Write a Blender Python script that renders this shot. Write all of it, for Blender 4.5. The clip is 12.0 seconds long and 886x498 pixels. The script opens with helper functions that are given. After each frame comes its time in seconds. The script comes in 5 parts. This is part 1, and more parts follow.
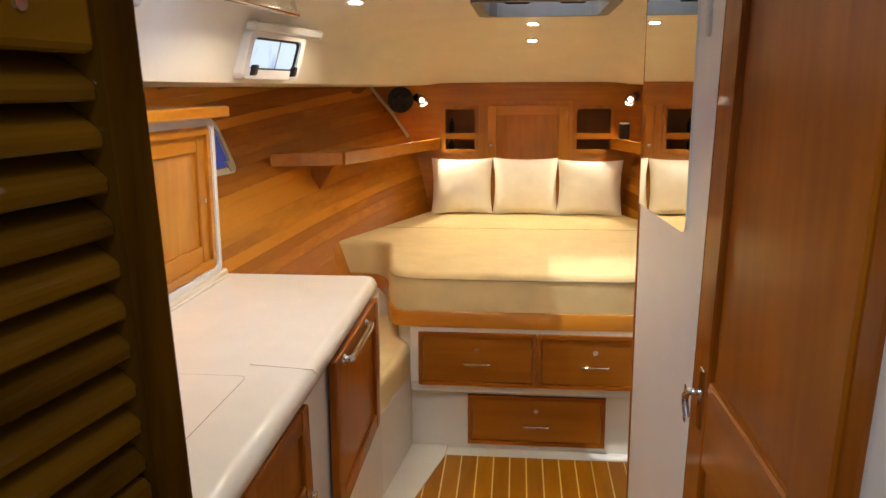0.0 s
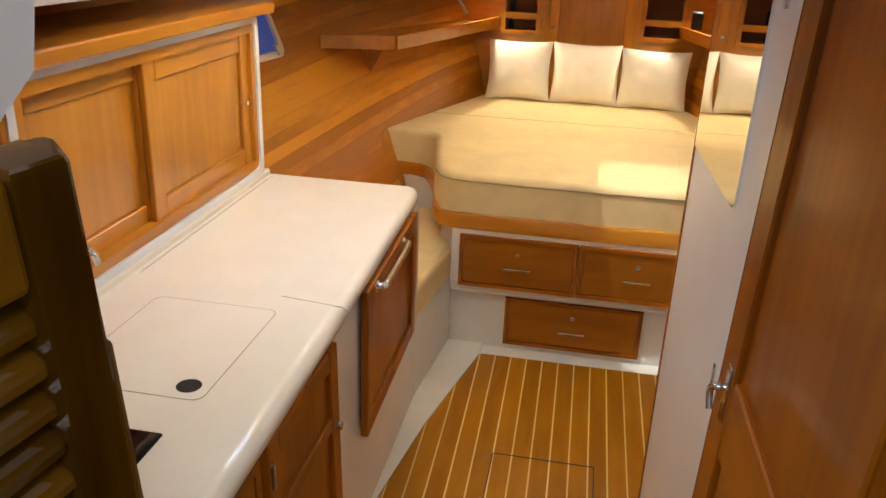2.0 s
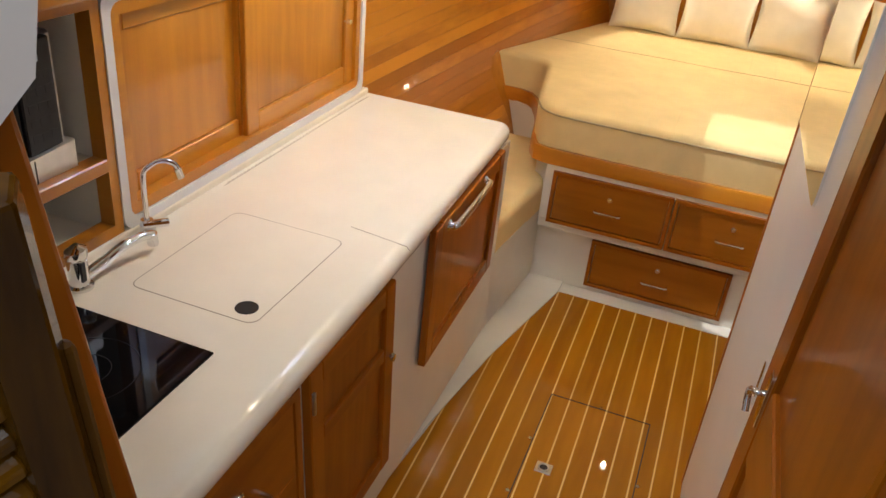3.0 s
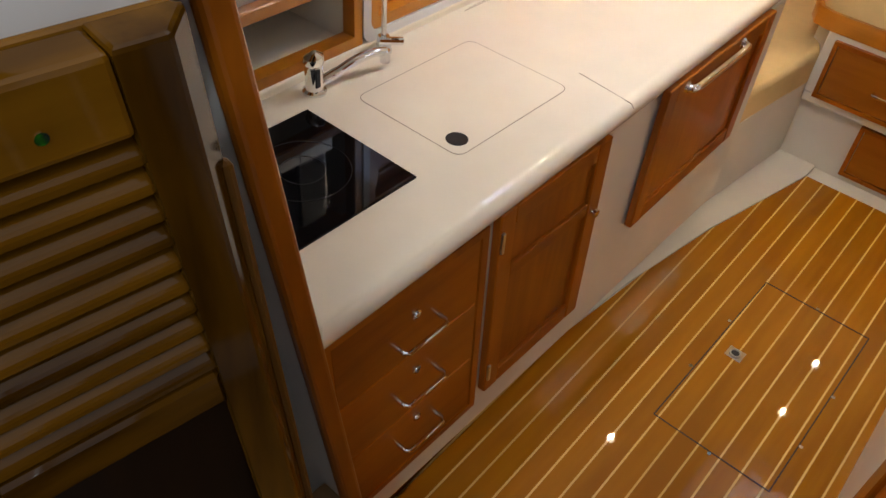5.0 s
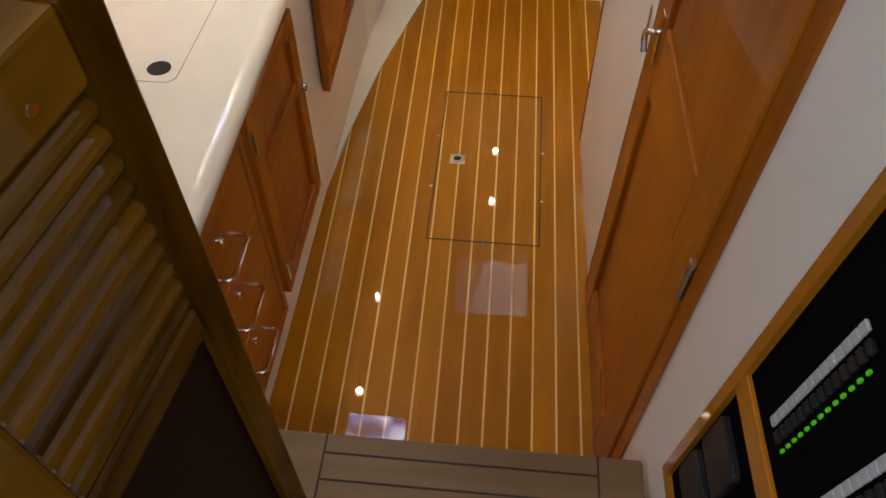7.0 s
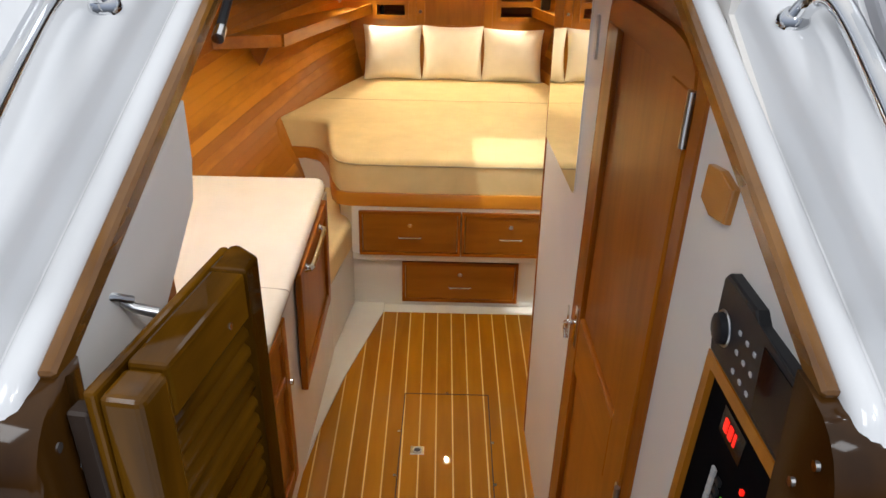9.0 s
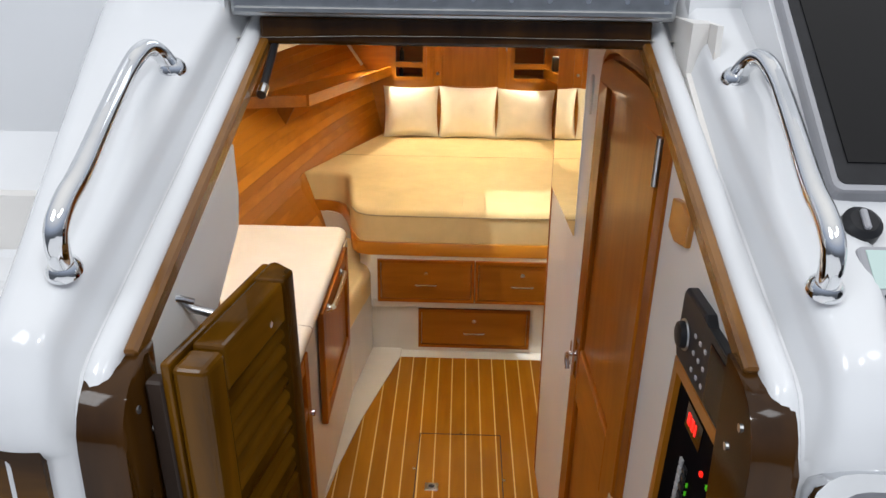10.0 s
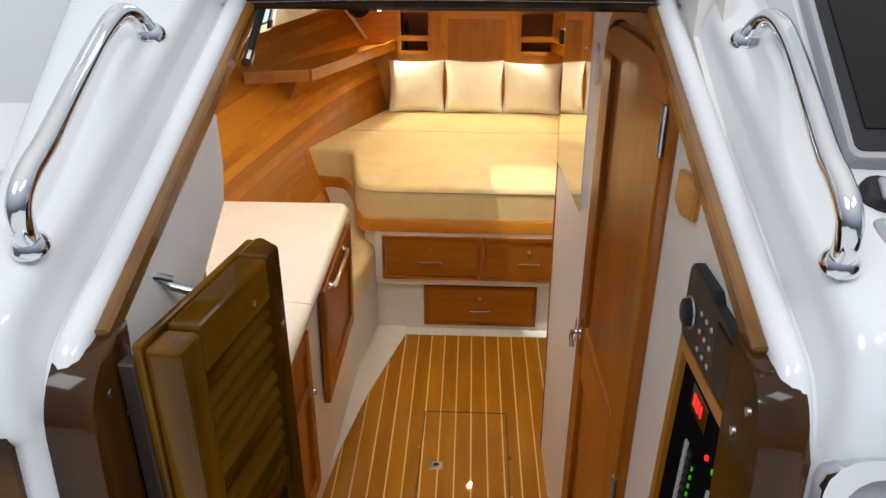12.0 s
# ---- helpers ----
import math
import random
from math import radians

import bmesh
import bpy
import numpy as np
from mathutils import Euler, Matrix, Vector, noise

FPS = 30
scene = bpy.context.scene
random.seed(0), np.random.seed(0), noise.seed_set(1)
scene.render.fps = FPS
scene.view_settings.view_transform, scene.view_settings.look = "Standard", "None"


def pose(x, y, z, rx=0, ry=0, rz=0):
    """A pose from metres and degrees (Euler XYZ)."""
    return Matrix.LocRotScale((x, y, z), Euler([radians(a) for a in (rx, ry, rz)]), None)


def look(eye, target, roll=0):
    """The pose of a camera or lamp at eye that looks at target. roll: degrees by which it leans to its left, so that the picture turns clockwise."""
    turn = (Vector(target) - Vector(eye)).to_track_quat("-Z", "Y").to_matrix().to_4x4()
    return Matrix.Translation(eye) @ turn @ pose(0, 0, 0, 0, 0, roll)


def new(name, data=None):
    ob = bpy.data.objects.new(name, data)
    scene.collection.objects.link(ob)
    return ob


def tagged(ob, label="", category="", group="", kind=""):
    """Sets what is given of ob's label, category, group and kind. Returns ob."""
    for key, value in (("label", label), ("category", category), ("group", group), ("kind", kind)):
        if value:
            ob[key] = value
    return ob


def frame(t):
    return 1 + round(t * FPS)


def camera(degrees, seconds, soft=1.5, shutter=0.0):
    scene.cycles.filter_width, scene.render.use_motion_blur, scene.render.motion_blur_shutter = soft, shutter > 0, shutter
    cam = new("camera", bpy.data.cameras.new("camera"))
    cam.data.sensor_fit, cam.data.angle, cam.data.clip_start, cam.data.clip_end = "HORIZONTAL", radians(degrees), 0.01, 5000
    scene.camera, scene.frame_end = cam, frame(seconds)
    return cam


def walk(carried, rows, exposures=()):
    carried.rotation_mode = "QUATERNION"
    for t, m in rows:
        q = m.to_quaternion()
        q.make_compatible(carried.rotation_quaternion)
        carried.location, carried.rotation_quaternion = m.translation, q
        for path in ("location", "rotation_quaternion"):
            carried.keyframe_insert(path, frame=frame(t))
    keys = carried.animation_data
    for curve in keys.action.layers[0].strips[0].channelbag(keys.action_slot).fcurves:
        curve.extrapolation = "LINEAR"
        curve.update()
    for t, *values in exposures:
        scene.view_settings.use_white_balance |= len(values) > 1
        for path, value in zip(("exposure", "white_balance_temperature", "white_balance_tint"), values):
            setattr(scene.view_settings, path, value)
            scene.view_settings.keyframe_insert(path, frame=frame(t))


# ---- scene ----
cam = camera(57.9, 12.0)
PATH = [
    (0, (0.018, 0.138, 1.55), (-0.187, 2.089, 1.159), -0.3),
    (0.5, (0.018, 0.145, 1.553), (-0.185, 2.095, 1.157), -0.3),
    (1, (0.023, 0.174, 1.588), (-0.183, 2.099, 1.087), -0.6),
    (1.5, (0.029, 0.203, 1.652), (-0.214, 2.085, 1.02), 0.8),
    (2, (0.044, 0.248, 1.748), (-0.274, 2.075, 0.998), 2.3),
    (2.5, (0.089, 0.277, 1.809), (-0.329, 2.016, 0.915), 4.2),
    (4.5, (0.194, 0.385, 1.89), (-0.695, 1.703, 0.676), 7.5),
    (5, (0.19, 0.367, 1.877), (-0.709, 1.525, 0.517), 5.5),
    (5.5, (0.204, 0.328, 1.881), (-0.62, 1.427, 0.427), 3.6),
    (6, (0.16, 0.302, 1.888), (-0.458, 1.444, 0.367), 3.7),
    (6.5, (0.087, 0.246, 1.883), (-0.277, 1.451, 0.328), 2.2),
    (7, (0.039, 0.176, 1.879), (-0.075, 1.5, 0.385), 0.5),
    (7.5, (0.004, 0.092, 1.896), (-0.03, 1.591, 0.572), 0.6),
    (9.5, (0.007, -0.326, 2.056), (-0.004, 1.523, 1.293), 1.2),
    (10, (0.03, -0.417, 2.059), (-0.031, 1.45, 1.344), 0.7),
    (10.5, (0.043, -0.473, 2.063), (-0.043, 1.401, 1.368), 0.7),
    (11, (0.05, -0.488, 2.06), (-0.039, 1.384, 1.363), 0.8),
    (11.5, (0.056, -0.462, 2.051), (-0.046, 1.402, 1.335), 0.6),
    (12, (0.051, -0.367, 2.036), (-0.033, 1.478, 1.268), 0.2),
]
walk(cam, [(t, look(eye, target, roll)) for t, eye, target, roll in PATH], ((0, 0.0), (7.5, 0.0), (9.5, 0.08), (12, 0.08)))

# ---------- world and large lights ----------
WARM = (1.0, 0.84, 0.625)
world = bpy.data.worlds.new("hall")
scene.world = world
world.use_nodes = True
wn, wl = world.node_tree.nodes, world.node_tree.links
# show hall: bright ceiling, dim sides and floor
wtc = wn.new("ShaderNodeTexCoord")
wsep = wn.new("ShaderNodeSeparateXYZ")
wl.new(wtc.outputs["Generated"], wsep.inputs[0])
wr = wn.new("ShaderNodeValToRGB")
for e, (p, c) in zip((wr.color_ramp.elements[0], wr.color_ramp.elements[1], wr.color_ramp.elements.new(0.5)), ((0.40, (0.10, 0.11, 0.13)), (0.95, (0.84, 0.91, 1.0)), (0.60, (0.36, 0.42, 0.54)))):
    e.position, e.color = p, (*c, 1)
wmap = wn.new("ShaderNodeMapRange")
wmap.inputs[1].default_value, wmap.inputs[2].default_value = -1.0, 1.0
wl.new(wsep.outputs["Z"], wmap.inputs[0])
wl.new(wmap.outputs[0], wr.inputs["Fac"])
wl.new(wr.outputs["Color"], wn["Background"].inputs[0])
wn["Background"].inputs[1].default_value = 0.9


def lamp(name, kind, at, energy, color, size=0.05, aim=None, angle=140, blend=0.9):
    data = bpy.data.lights.new(name, kind)
    data.energy, data.color = energy, color
    if kind == "AREA":
        data.shape, data.size = "SQUARE", size
    else:
        data.shadow_soft_size = size
    if kind == "SPOT":
        data.spot_size, data.spot_blend = radians(angle), blend
    ob = new(name, data)
    ob.matrix_world = look(at, aim if aim else (at[0], at[1] + 0.001, at[2] - 1))
    return ob


# ceiling downlights: x, y, z; the last, unseen, is added for the near sole
DOWN = [(0.035, 4.34, 1.795), (0.035, 3.90, 1.842), (-0.597, 3.055, 1.860), (-0.60, 2.42, 1.873), (-0.60, 1.785, 1.880)]
for dx, dy, dz in DOWN:
    lamp("downlight_lamp", "SPOT", (dx, dy, dz - 0.032), 19.0 if dy > 3.5 else 15.0 if dy > 3 else 15.5 if dy > 2 else 7.0, WARM, 0.014, angle=144 if dy > 3.5 else 150, blend=0.9 if dy > 3.5 else 0.7)
for sx in (-1, 1):
    lamp("reading_lamp", "SPOT", (sx * 0.640, 5.14, 1.470), 26.0, WARM, 0.02, aim=(sx * 0.40, 4.95, 0.85), angle=105)
# hall floodlight above the deck hatch, hall lamps over the cockpit
lamp("hall_flood", "SPOT", (-1.68, 1.68, 8.87), 2200, (0.93, 0.96, 1.0), 0.05, aim=(0.06, 3.16, 1.87), angle=14, blend=0.3)
lamp("hall_lamp", "AREA", (-1.6, -1.8, 4.6), 50, (0.92, 0.96, 1.0), 1.4, aim=(0, 0.6, 1.5))
lamp("hall_lamp_small", "AREA", (1.3, -1.7, 4.4), 34, (0.92, 0.96, 1.0), 0.4, aim=(-0.2, 0.6, 1.6))
# unseen lamp beyond the deck hatch, added for glints on the counter's edge
lamp("glint_lamp_bow", "AREA", (1.2, 6.5, 5.5), 34, (0.86, 0.93, 1.0), 2.4, aim=(0.03, 3.26, 1.9))
lamp("hall_lamp_far", "AREA", (2.6, -1.2, 5.0), 14, (0.92, 0.96, 1.0), 0.8, aim=(-0.4, 0.8, 1.4))

# ---------- materials ----------


def mat_base(name, rough=0.5, metal=0.0, spec=0.5, coat=0.0):
    m = bpy.data.materials.new(name)
    m.use_nodes = True
    b = m.node_tree.nodes["Principled BSDF"]
    b.inputs["Roughness"].default_value = rough
    b.inputs["Metallic"].default_value = metal
    b.inputs["Specular IOR Level"].default_value = spec
    b.inputs["Coat Weight"].default_value = coat
    b.inputs["Coat Roughness"].default_value = 0.03
    return m, b, m.node_tree.nodes, m.node_tree.links


def noise_node(n, l, coord, scale, detail=4.0, stretch=(1, 1, 1), w=0.0):
    mp = n.new("ShaderNodeMapping")
    mp.inputs["Scale"].default_value = stretch
    mp.inputs["Location"].default_value = (w, w * 0.7, w * 1.3)
    l.new(coord, mp.inputs["Vector"])
    t = n.new("ShaderNodeTexNoise")
    t.inputs["Scale"].default_value = scale
    t.inputs["Detail"].default_value = detail
    l.new(mp.outputs["Vector"], t.inputs["Vector"])
    return t


def ramp(n, l, fac, stops):
    r = n.new("ShaderNodeValToRGB")
    while len(r.color_ramp.elements) < len(stops):
        r.color_ramp.elements.new(0.5)
    for e, (p, c) in zip(r.color_ramp.elements, stops):
        e.position, e.color = p, (*c, 1)
    l.new(fac, r.inputs["Fac"])
    return r


def bump(n, l, b, height, strength, dist=0.002):
    k = n.new("ShaderNodeBump")
    k.inputs["Strength"].default_value = strength
    k.inputs["Distance"].default_value = dist
    l.new(height, k.inputs["Height"])
    l.new(k.outputs["Normal"], b.inputs["Normal"])


def wood(name, dark, light, axis, rough=0.3, coat=0.4, vary=0.25, grain=1.0, coat_rough=0.03, spec=0.5, spread=0.75):
    """Varnished wood with its grain along an axis."""
    m, b, n, l = mat_base(name, rough, spec=spec, coat=coat)
    b.inputs["Coat Roughness"].default_value = coat_rough
    tc = n.new("ShaderNodeTexCoord").outputs["Object"]
    info = n.new("ShaderNodeObjectInfo")
    add = n.new("ShaderNodeVectorMath")
    add.operation = "MULTIPLY_ADD"
    l.new(info.outputs["Random"], add.inputs[0])
    add.inputs[1].default_value = (17, 31, 23)
    l.new(tc, add.inputs[2])
    s = [34.0 * grain] * 3
    s["xyz".index(axis)] = 3.2
    g = noise_node(n, l, add.outputs[0], 1.0, 6, tuple(s))
    s2 = [5.0] * 3
    s2["xyz".index(axis)] = 1.5
    big = noise_node(n, l, add.outputs[0], 1.0, 3, tuple(s2), 3.1)
    mix = n.new("ShaderNodeMath")
    mix.operation = "MULTIPLY_ADD"
    l.new(big.outputs["Fac"], mix.inputs[0])
    mix.inputs[1].default_value = 0.75
    half = n.new("ShaderNodeMath")
    half.operation = "MULTIPLY_ADD"
    l.new(g.outputs["Fac"], half.inputs[0])
    half.inputs[1].default_value = 0.42
    rnd = n.new("ShaderNodeMath")
    rnd.operation = "MULTIPLY_ADD"
    l.new(info.outputs["Random"], rnd.inputs[0])
    rnd.inputs[1].default_value = vary
    rnd.inputs[2].default_value = -0.085 - vary / 2
    l.new(rnd.outputs[0], half.inputs[2])
    l.new(half.outputs[0], mix.inputs[2])
    mid = tuple((p + q) / 2 for p, q in zip(dark, light))
    r = ramp(n, l, mix.outputs[0], [(0.5 - 0.25 * spread, dark), (0.5, mid), (0.5 + 0.28 * spread, light)])
    l.new(r.outputs["Color"], b.inputs["Base Color"])
    bump(n, l, b, g.outputs["Fac"], 0.06)
    return m


def plain(name, color, rough=0.5, metal=0.0, var=0.08, scale=6.0, bumps=0.0, bscale=300.0, coat=0.0):
    """A painted, moulded or woven surface with faint blotches and fine relief."""
    m, b, n, l = mat_base(name, rough, metal, coat=coat)
    tc = n.new("ShaderNodeTexCoord").outputs["Object"]
    t = noise_node(n, l, tc, scale, 5)
    lo = tuple(c * (1 - var) for c in color)
    hi = tuple(min(1, c * (1 + var)) for c in color)
    r = ramp(n, l, t.outputs["Fac"], [(0.3, lo), (0.7, hi)])
    l.new(r.outputs["Color"], b.inputs["Base Color"])
    if bumps:
        f = noise_node(n, l, tc, bscale, 2)
        bump(n, l, b, f.outputs["Fac"], bumps, 0.001)
    return m


def glow(name, color, strength):
    m, b, n, l = mat_base(name, 0.4)
    b.inputs["Base Color"].default_value = (*color, 1)
    b.inputs["Emission Color"].default_value = (*color, 1)
    b.inputs["Emission Strength"].default_value = strength
    return m


CH_D, CH_L = (0.36, 0.125, 0.006), (0.58, 0.228, 0.015)
CHERRY = {a: wood("cherry_" + a, CH_D, CH_L, a, vary=0.14) for a in "xyz"}
DOORW = {a: wood("cherry_dark_" + a, (0.235, 0.061, 0.0030), (0.41, 0.124, 0.006), a, 0.4, 0.28, vary=0.10, coat_rough=0.05, spec=0.15) for a in "xyz"}
FRONTW = wood("drawer_front", (0.285, 0.092, 0.005), (0.43, 0.150, 0.010), "x", 0.4, 0.35, vary=0.1, coat_rough=0.06, spec=0.2)
HULLW = wood("hull_strip", (0.38, 0.126, 0.006), (0.66, 0.268, 0.019), "y", 0.34, 0.22, vary=0.85)
TEAK = wood("sole_teak", (0.330, 0.118, 0.0010), (0.475, 0.184, 0.0022), "y", 0.5, 0.6, vary=0.25, coat_rough=0.012, spec=0.1)
HOLLY = wood("sole_holly", (0.70, 0.44, 0.125), (0.86, 0.60, 0.20), "y", 0.5, 0.6, vary=0.2, coat_rough=0.012, spec=0.1)
OLDTEAK = {a: wood("weathered_teak_" + a, (0.007, 0.0024, 0.0004), (0.098, 0.040, 0.0045), a, 0.4, 0.16, vary=0.3, grain=0.7, coat_rough=0.08, spec=0.12, spread=0.45) for a in "xyz"}
LEAFW = {a: wood("door_teak_" + a, (0.026, 0.0095, 0.0006), (0.150, 0.062, 0.0035), a, 0.5, 0.45, vary=0.14, grain=0.7, coat_rough=0.05, spec=0.0, spread=0.6) for a in "xyz"}
SMOKED = wood("smoked_panel", (0.004, 0.0015, 0.0004), (0.014, 0.0055, 0.0012), "z", 0.45, 0.0, spec=0.1)
JAMBW = wood("jamb_teak", (0.016, 0.006, 0.0012), (0.060, 0.024, 0.004), "z", 0.5, 0.6, vary=0.2, grain=0.6, coat_rough=0.08, spec=0.0, spread=0.5)
TRIMW = wood("teak_trim", (0.085, 0.031, 0.0035), (0.25, 0.103, 0.013), "y", 0.22, 0.5)
STEPW = wood("step_teak", (0.14, 0.080, 0.034), (0.25, 0.150, 0.068), "x", 0.55, 0.0)
GEL = plain("gelcoat", (0.72, 0.725, 0.735), 0.12, var=0.03, scale=3, coat=0.3)
LINER = plain("interior_gelcoat", (0.77, 0.74, 0.655), 0.22, var=0.04, scale=4)
HEADLINER = plain("headliner", (0.80, 0.75, 0.64), 0.7, var=0.03, scale=5, bumps=0.1, bscale=500)
PANELW = plain("white_laminate", (0.76, 0.73, 0.69), 0.30, var=0.03, scale=3)
COUNTER = plain("countertop", (0.82, 0.765, 0.645), 0.12, var=0.025, scale=9, coat=0.2)
FABRIC = plain("beige_fabric", (0.70, 0.54, 0.265), 0.85, var=0.06, scale=8, bumps=0.5, bscale=700)
PIPING = plain("beige_piping", (0.42, 0.33, 0.18), 0.8, var=0.1)
SATIN = plain("cream_satin", (0.90, 0.86, 0.74), 0.40, var=0.05, scale=9, bumps=0.25, bscale=500)
CHROME = plain("chrome", (0.78, 0.79, 0.80), 0.07, 1.0, 0.04, 20)
STEEL = plain("brushed_steel", (0.60, 0.60, 0.60), 0.28, 1.0, 0.08, 30)
ALU = plain("aluminium", (0.40, 0.41, 0.42), 0.30, 1.0, 0.12, 40)
BLACKP = plain("black_plastic", (0.018, 0.018, 0.02), 0.4, var=0.2, scale=30)
BLACKG = plain("black_glass", (0.004, 0.004, 0.005), 0.05, var=0.2, scale=4)
BOARDK = plain("switch_board_black", (0.003, 0.003, 0.004), 0.7, var=0.2, scale=30)
for _m in (BLACKP, BLACKG):
    _m.node_tree.nodes["Principled BSDF"].inputs["Specular IOR Level"].default_value = 0.25
BOARDK.node_tree.nodes["Principled BSDF"].inputs["Specular IOR Level"].default_value = 0.02
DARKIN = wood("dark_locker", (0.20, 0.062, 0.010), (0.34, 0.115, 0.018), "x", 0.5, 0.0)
CAULK = plain("dark_joint", (0.025, 0.012, 0.006), 0.6, var=0.2)
GROOVE = plain("counter_joint", (0.33, 0.28, 0.21), 0.6, var=0.1)
DARKGREY = plain("dark_grey_frame", (0.16, 0.155, 0.155), 0.35, 0.3, var=0.08)
SATINST = plain("satin_steel", (0.66, 0.65, 0.63), 0.36, 0.85, 0.06, 30)
GREYP = plain("grey_plastic", (0.34, 0.34, 0.36), 0.4, var=0.06)
MIRROR, _b, _n, _l = mat_base("mirror_glass", 0.01, 1.0)
_b.inputs["Base Color"].default_value = (0.86, 0.87, 0.84, 1)
GLASS, _b, _n, _l = mat_base("window_glass", 0.02)
_b.inputs["Base Color"].default_value = (0.75, 0.85, 0.95, 1)
_b.inputs["Transmission Weight"].default_value = 1.0
LED = glow("led_white", (1.0, 0.90, 0.70), 28)
BULB = glow("bulb_warm", (1.0, 0.90, 0.70), 6)
REDLED = glow("led_red", (1.0, 0.02, 0.01), 0.8)
GREENLED = glow("led_green", (0.07, 0.55, 0.01), 0.22)
BLUELED = glow("led_blue", (0.05, 0.2, 1.0), 1.5)
HALLVIEW, _b, _n, _l = mat_base("hall_view", 0.6)
_t = noise_node(_n, _l, _n.new("ShaderNodeTexCoord").outputs["Object"], 5.0, 2, (1, 1.6, 0.9))
_r = ramp(_n, _l, _t.outputs["Fac"], [(0.30, (0.03, 0.05, 0.12)), (0.38, (0.25, 0.38, 0.75)), (0.50, (0.70, 0.86, 1.0))])
_l.new(_r.outputs["Color"], _b.inputs["Emission Color"])
_b.inputs["Emission Strength"].default_value = 1.0
_b.inputs["Base Color"].default_value = (0.02, 0.02, 0.03, 1)
SKYVIEW, _b, _n, _l = mat_base("hall_lamps_view", 0.6)
_t = noise_node(_n, _l, _n.new("ShaderNodeTexCoord").outputs["Object"], 6.0, 1)
_r = ramp(_n, _l, _t.outputs["Fac"], [(0.40, (0.06, 0.07, 0.14)), (0.52, (0.22, 0.30, 0.60)), (0.64, (0.80, 0.90, 1.0))])
_l.new(_r.outputs["Color"], _b.inputs["Emission Color"])
_b.inputs["Emission Strength"].default_value = 20.0
_b.inputs["Base Color"].default_value = (0.02, 0.02, 0.03, 1)
GREYLAB = plain("label_white", (0.42, 0.42, 0.42), 0.6)

# ---------- mesh helpers ----------
ORIGIN = {}


def ident(u, v, w):
    return (u, v, w)


def thing(name, at, label, category, group="", kind=""):
    ob = new(name)
    ob.empty_display_size = 0.05
    ob.location = at
    ORIGIN[ob.name] = Vector(at)
    return tagged(ob, label, category, group, kind)


def part(name, bm, material, parent=None, label="", smooth=False):
    """Links a bmesh, given in world metres, as one mesh object under a thing or a part."""
    bmesh.ops.recalc_face_normals(bm, faces=bm.faces)
    off = ORIGIN[parent.name] if parent else Vector((0, 0, 0))
    if off.length:
        bmesh.ops.translate(bm, verts=bm.verts, vec=-off)
    me = bpy.data.meshes.new(name)
    bm.to_mesh(me)
    bm.free()
    if smooth:
        me.shade_smooth()
        me.set_sharp_from_angle(angle=radians(40))
    me.materials.append(material)
    ob = new(name, me)
    ob.parent = parent
    ORIGIN[ob.name] = off
    if label:
        ob["label"] = label
    return ob


def single(name, bm, material, label, category="", group="", kind="", smooth=False):
    return tagged(part(name, bm, material, None, "", smooth), label, category, group, kind)


def box(u0, u1, v0, v1, w0, w1, bev=0.0, P=ident, seg=1, bm=None):
    own = bmesh.new()
    bmesh.ops.create_cube(own, size=1)
    for v in own.verts:
        v.co = (u0 + (v.co.x + 0.5) * (u1 - u0), v0 + (v.co.y + 0.5) * (v1 - v0), w0 + (v.co.z + 0.5) * (w1 - w0))
    if bev:
        bmesh.ops.bevel(own, geom=list(own.edges), offset=bev, segments=seg, affect="EDGES", profile=0.5)
    for v in own.verts:
        v.co = P(*v.co)
    if bm is None:
        return own
    return merge(bm, own)


def merge(bm, other):
    table = {}
    for v in other.verts:
        table[v] = bm.verts.new(v.co)
    for f in other.faces:
        bm.faces.new([table[v] for v in f.verts])
    other.free()
    return bm


def prism(outline, a, b, P=ident, bev=0.0, seg=2, top_only=True):
    """A flat outline of (u, v) pulled from w = a to w = b; the edges at b are rounded."""
    bm = bmesh.new()
    lo = [bm.verts.new((u, v, a)) for u, v in outline]
    hi = [bm.verts.new((u, v, b)) for u, v in outline]
    k = len(outline)
    bm.faces.new(lo[::-1])
    top = bm.faces.new(hi)
    for i in range(k):
        bm.faces.new((lo[i], lo[(i + 1) % k], hi[(i + 1) % k], hi[i]))
    if bev:
        bmesh.ops.bevel(bm, geom=list(top.edges), offset=bev, segments=seg, affect="EDGES", profile=0.5)
    for v in bm.verts:
        v.co = P(*v.co)
    return bm


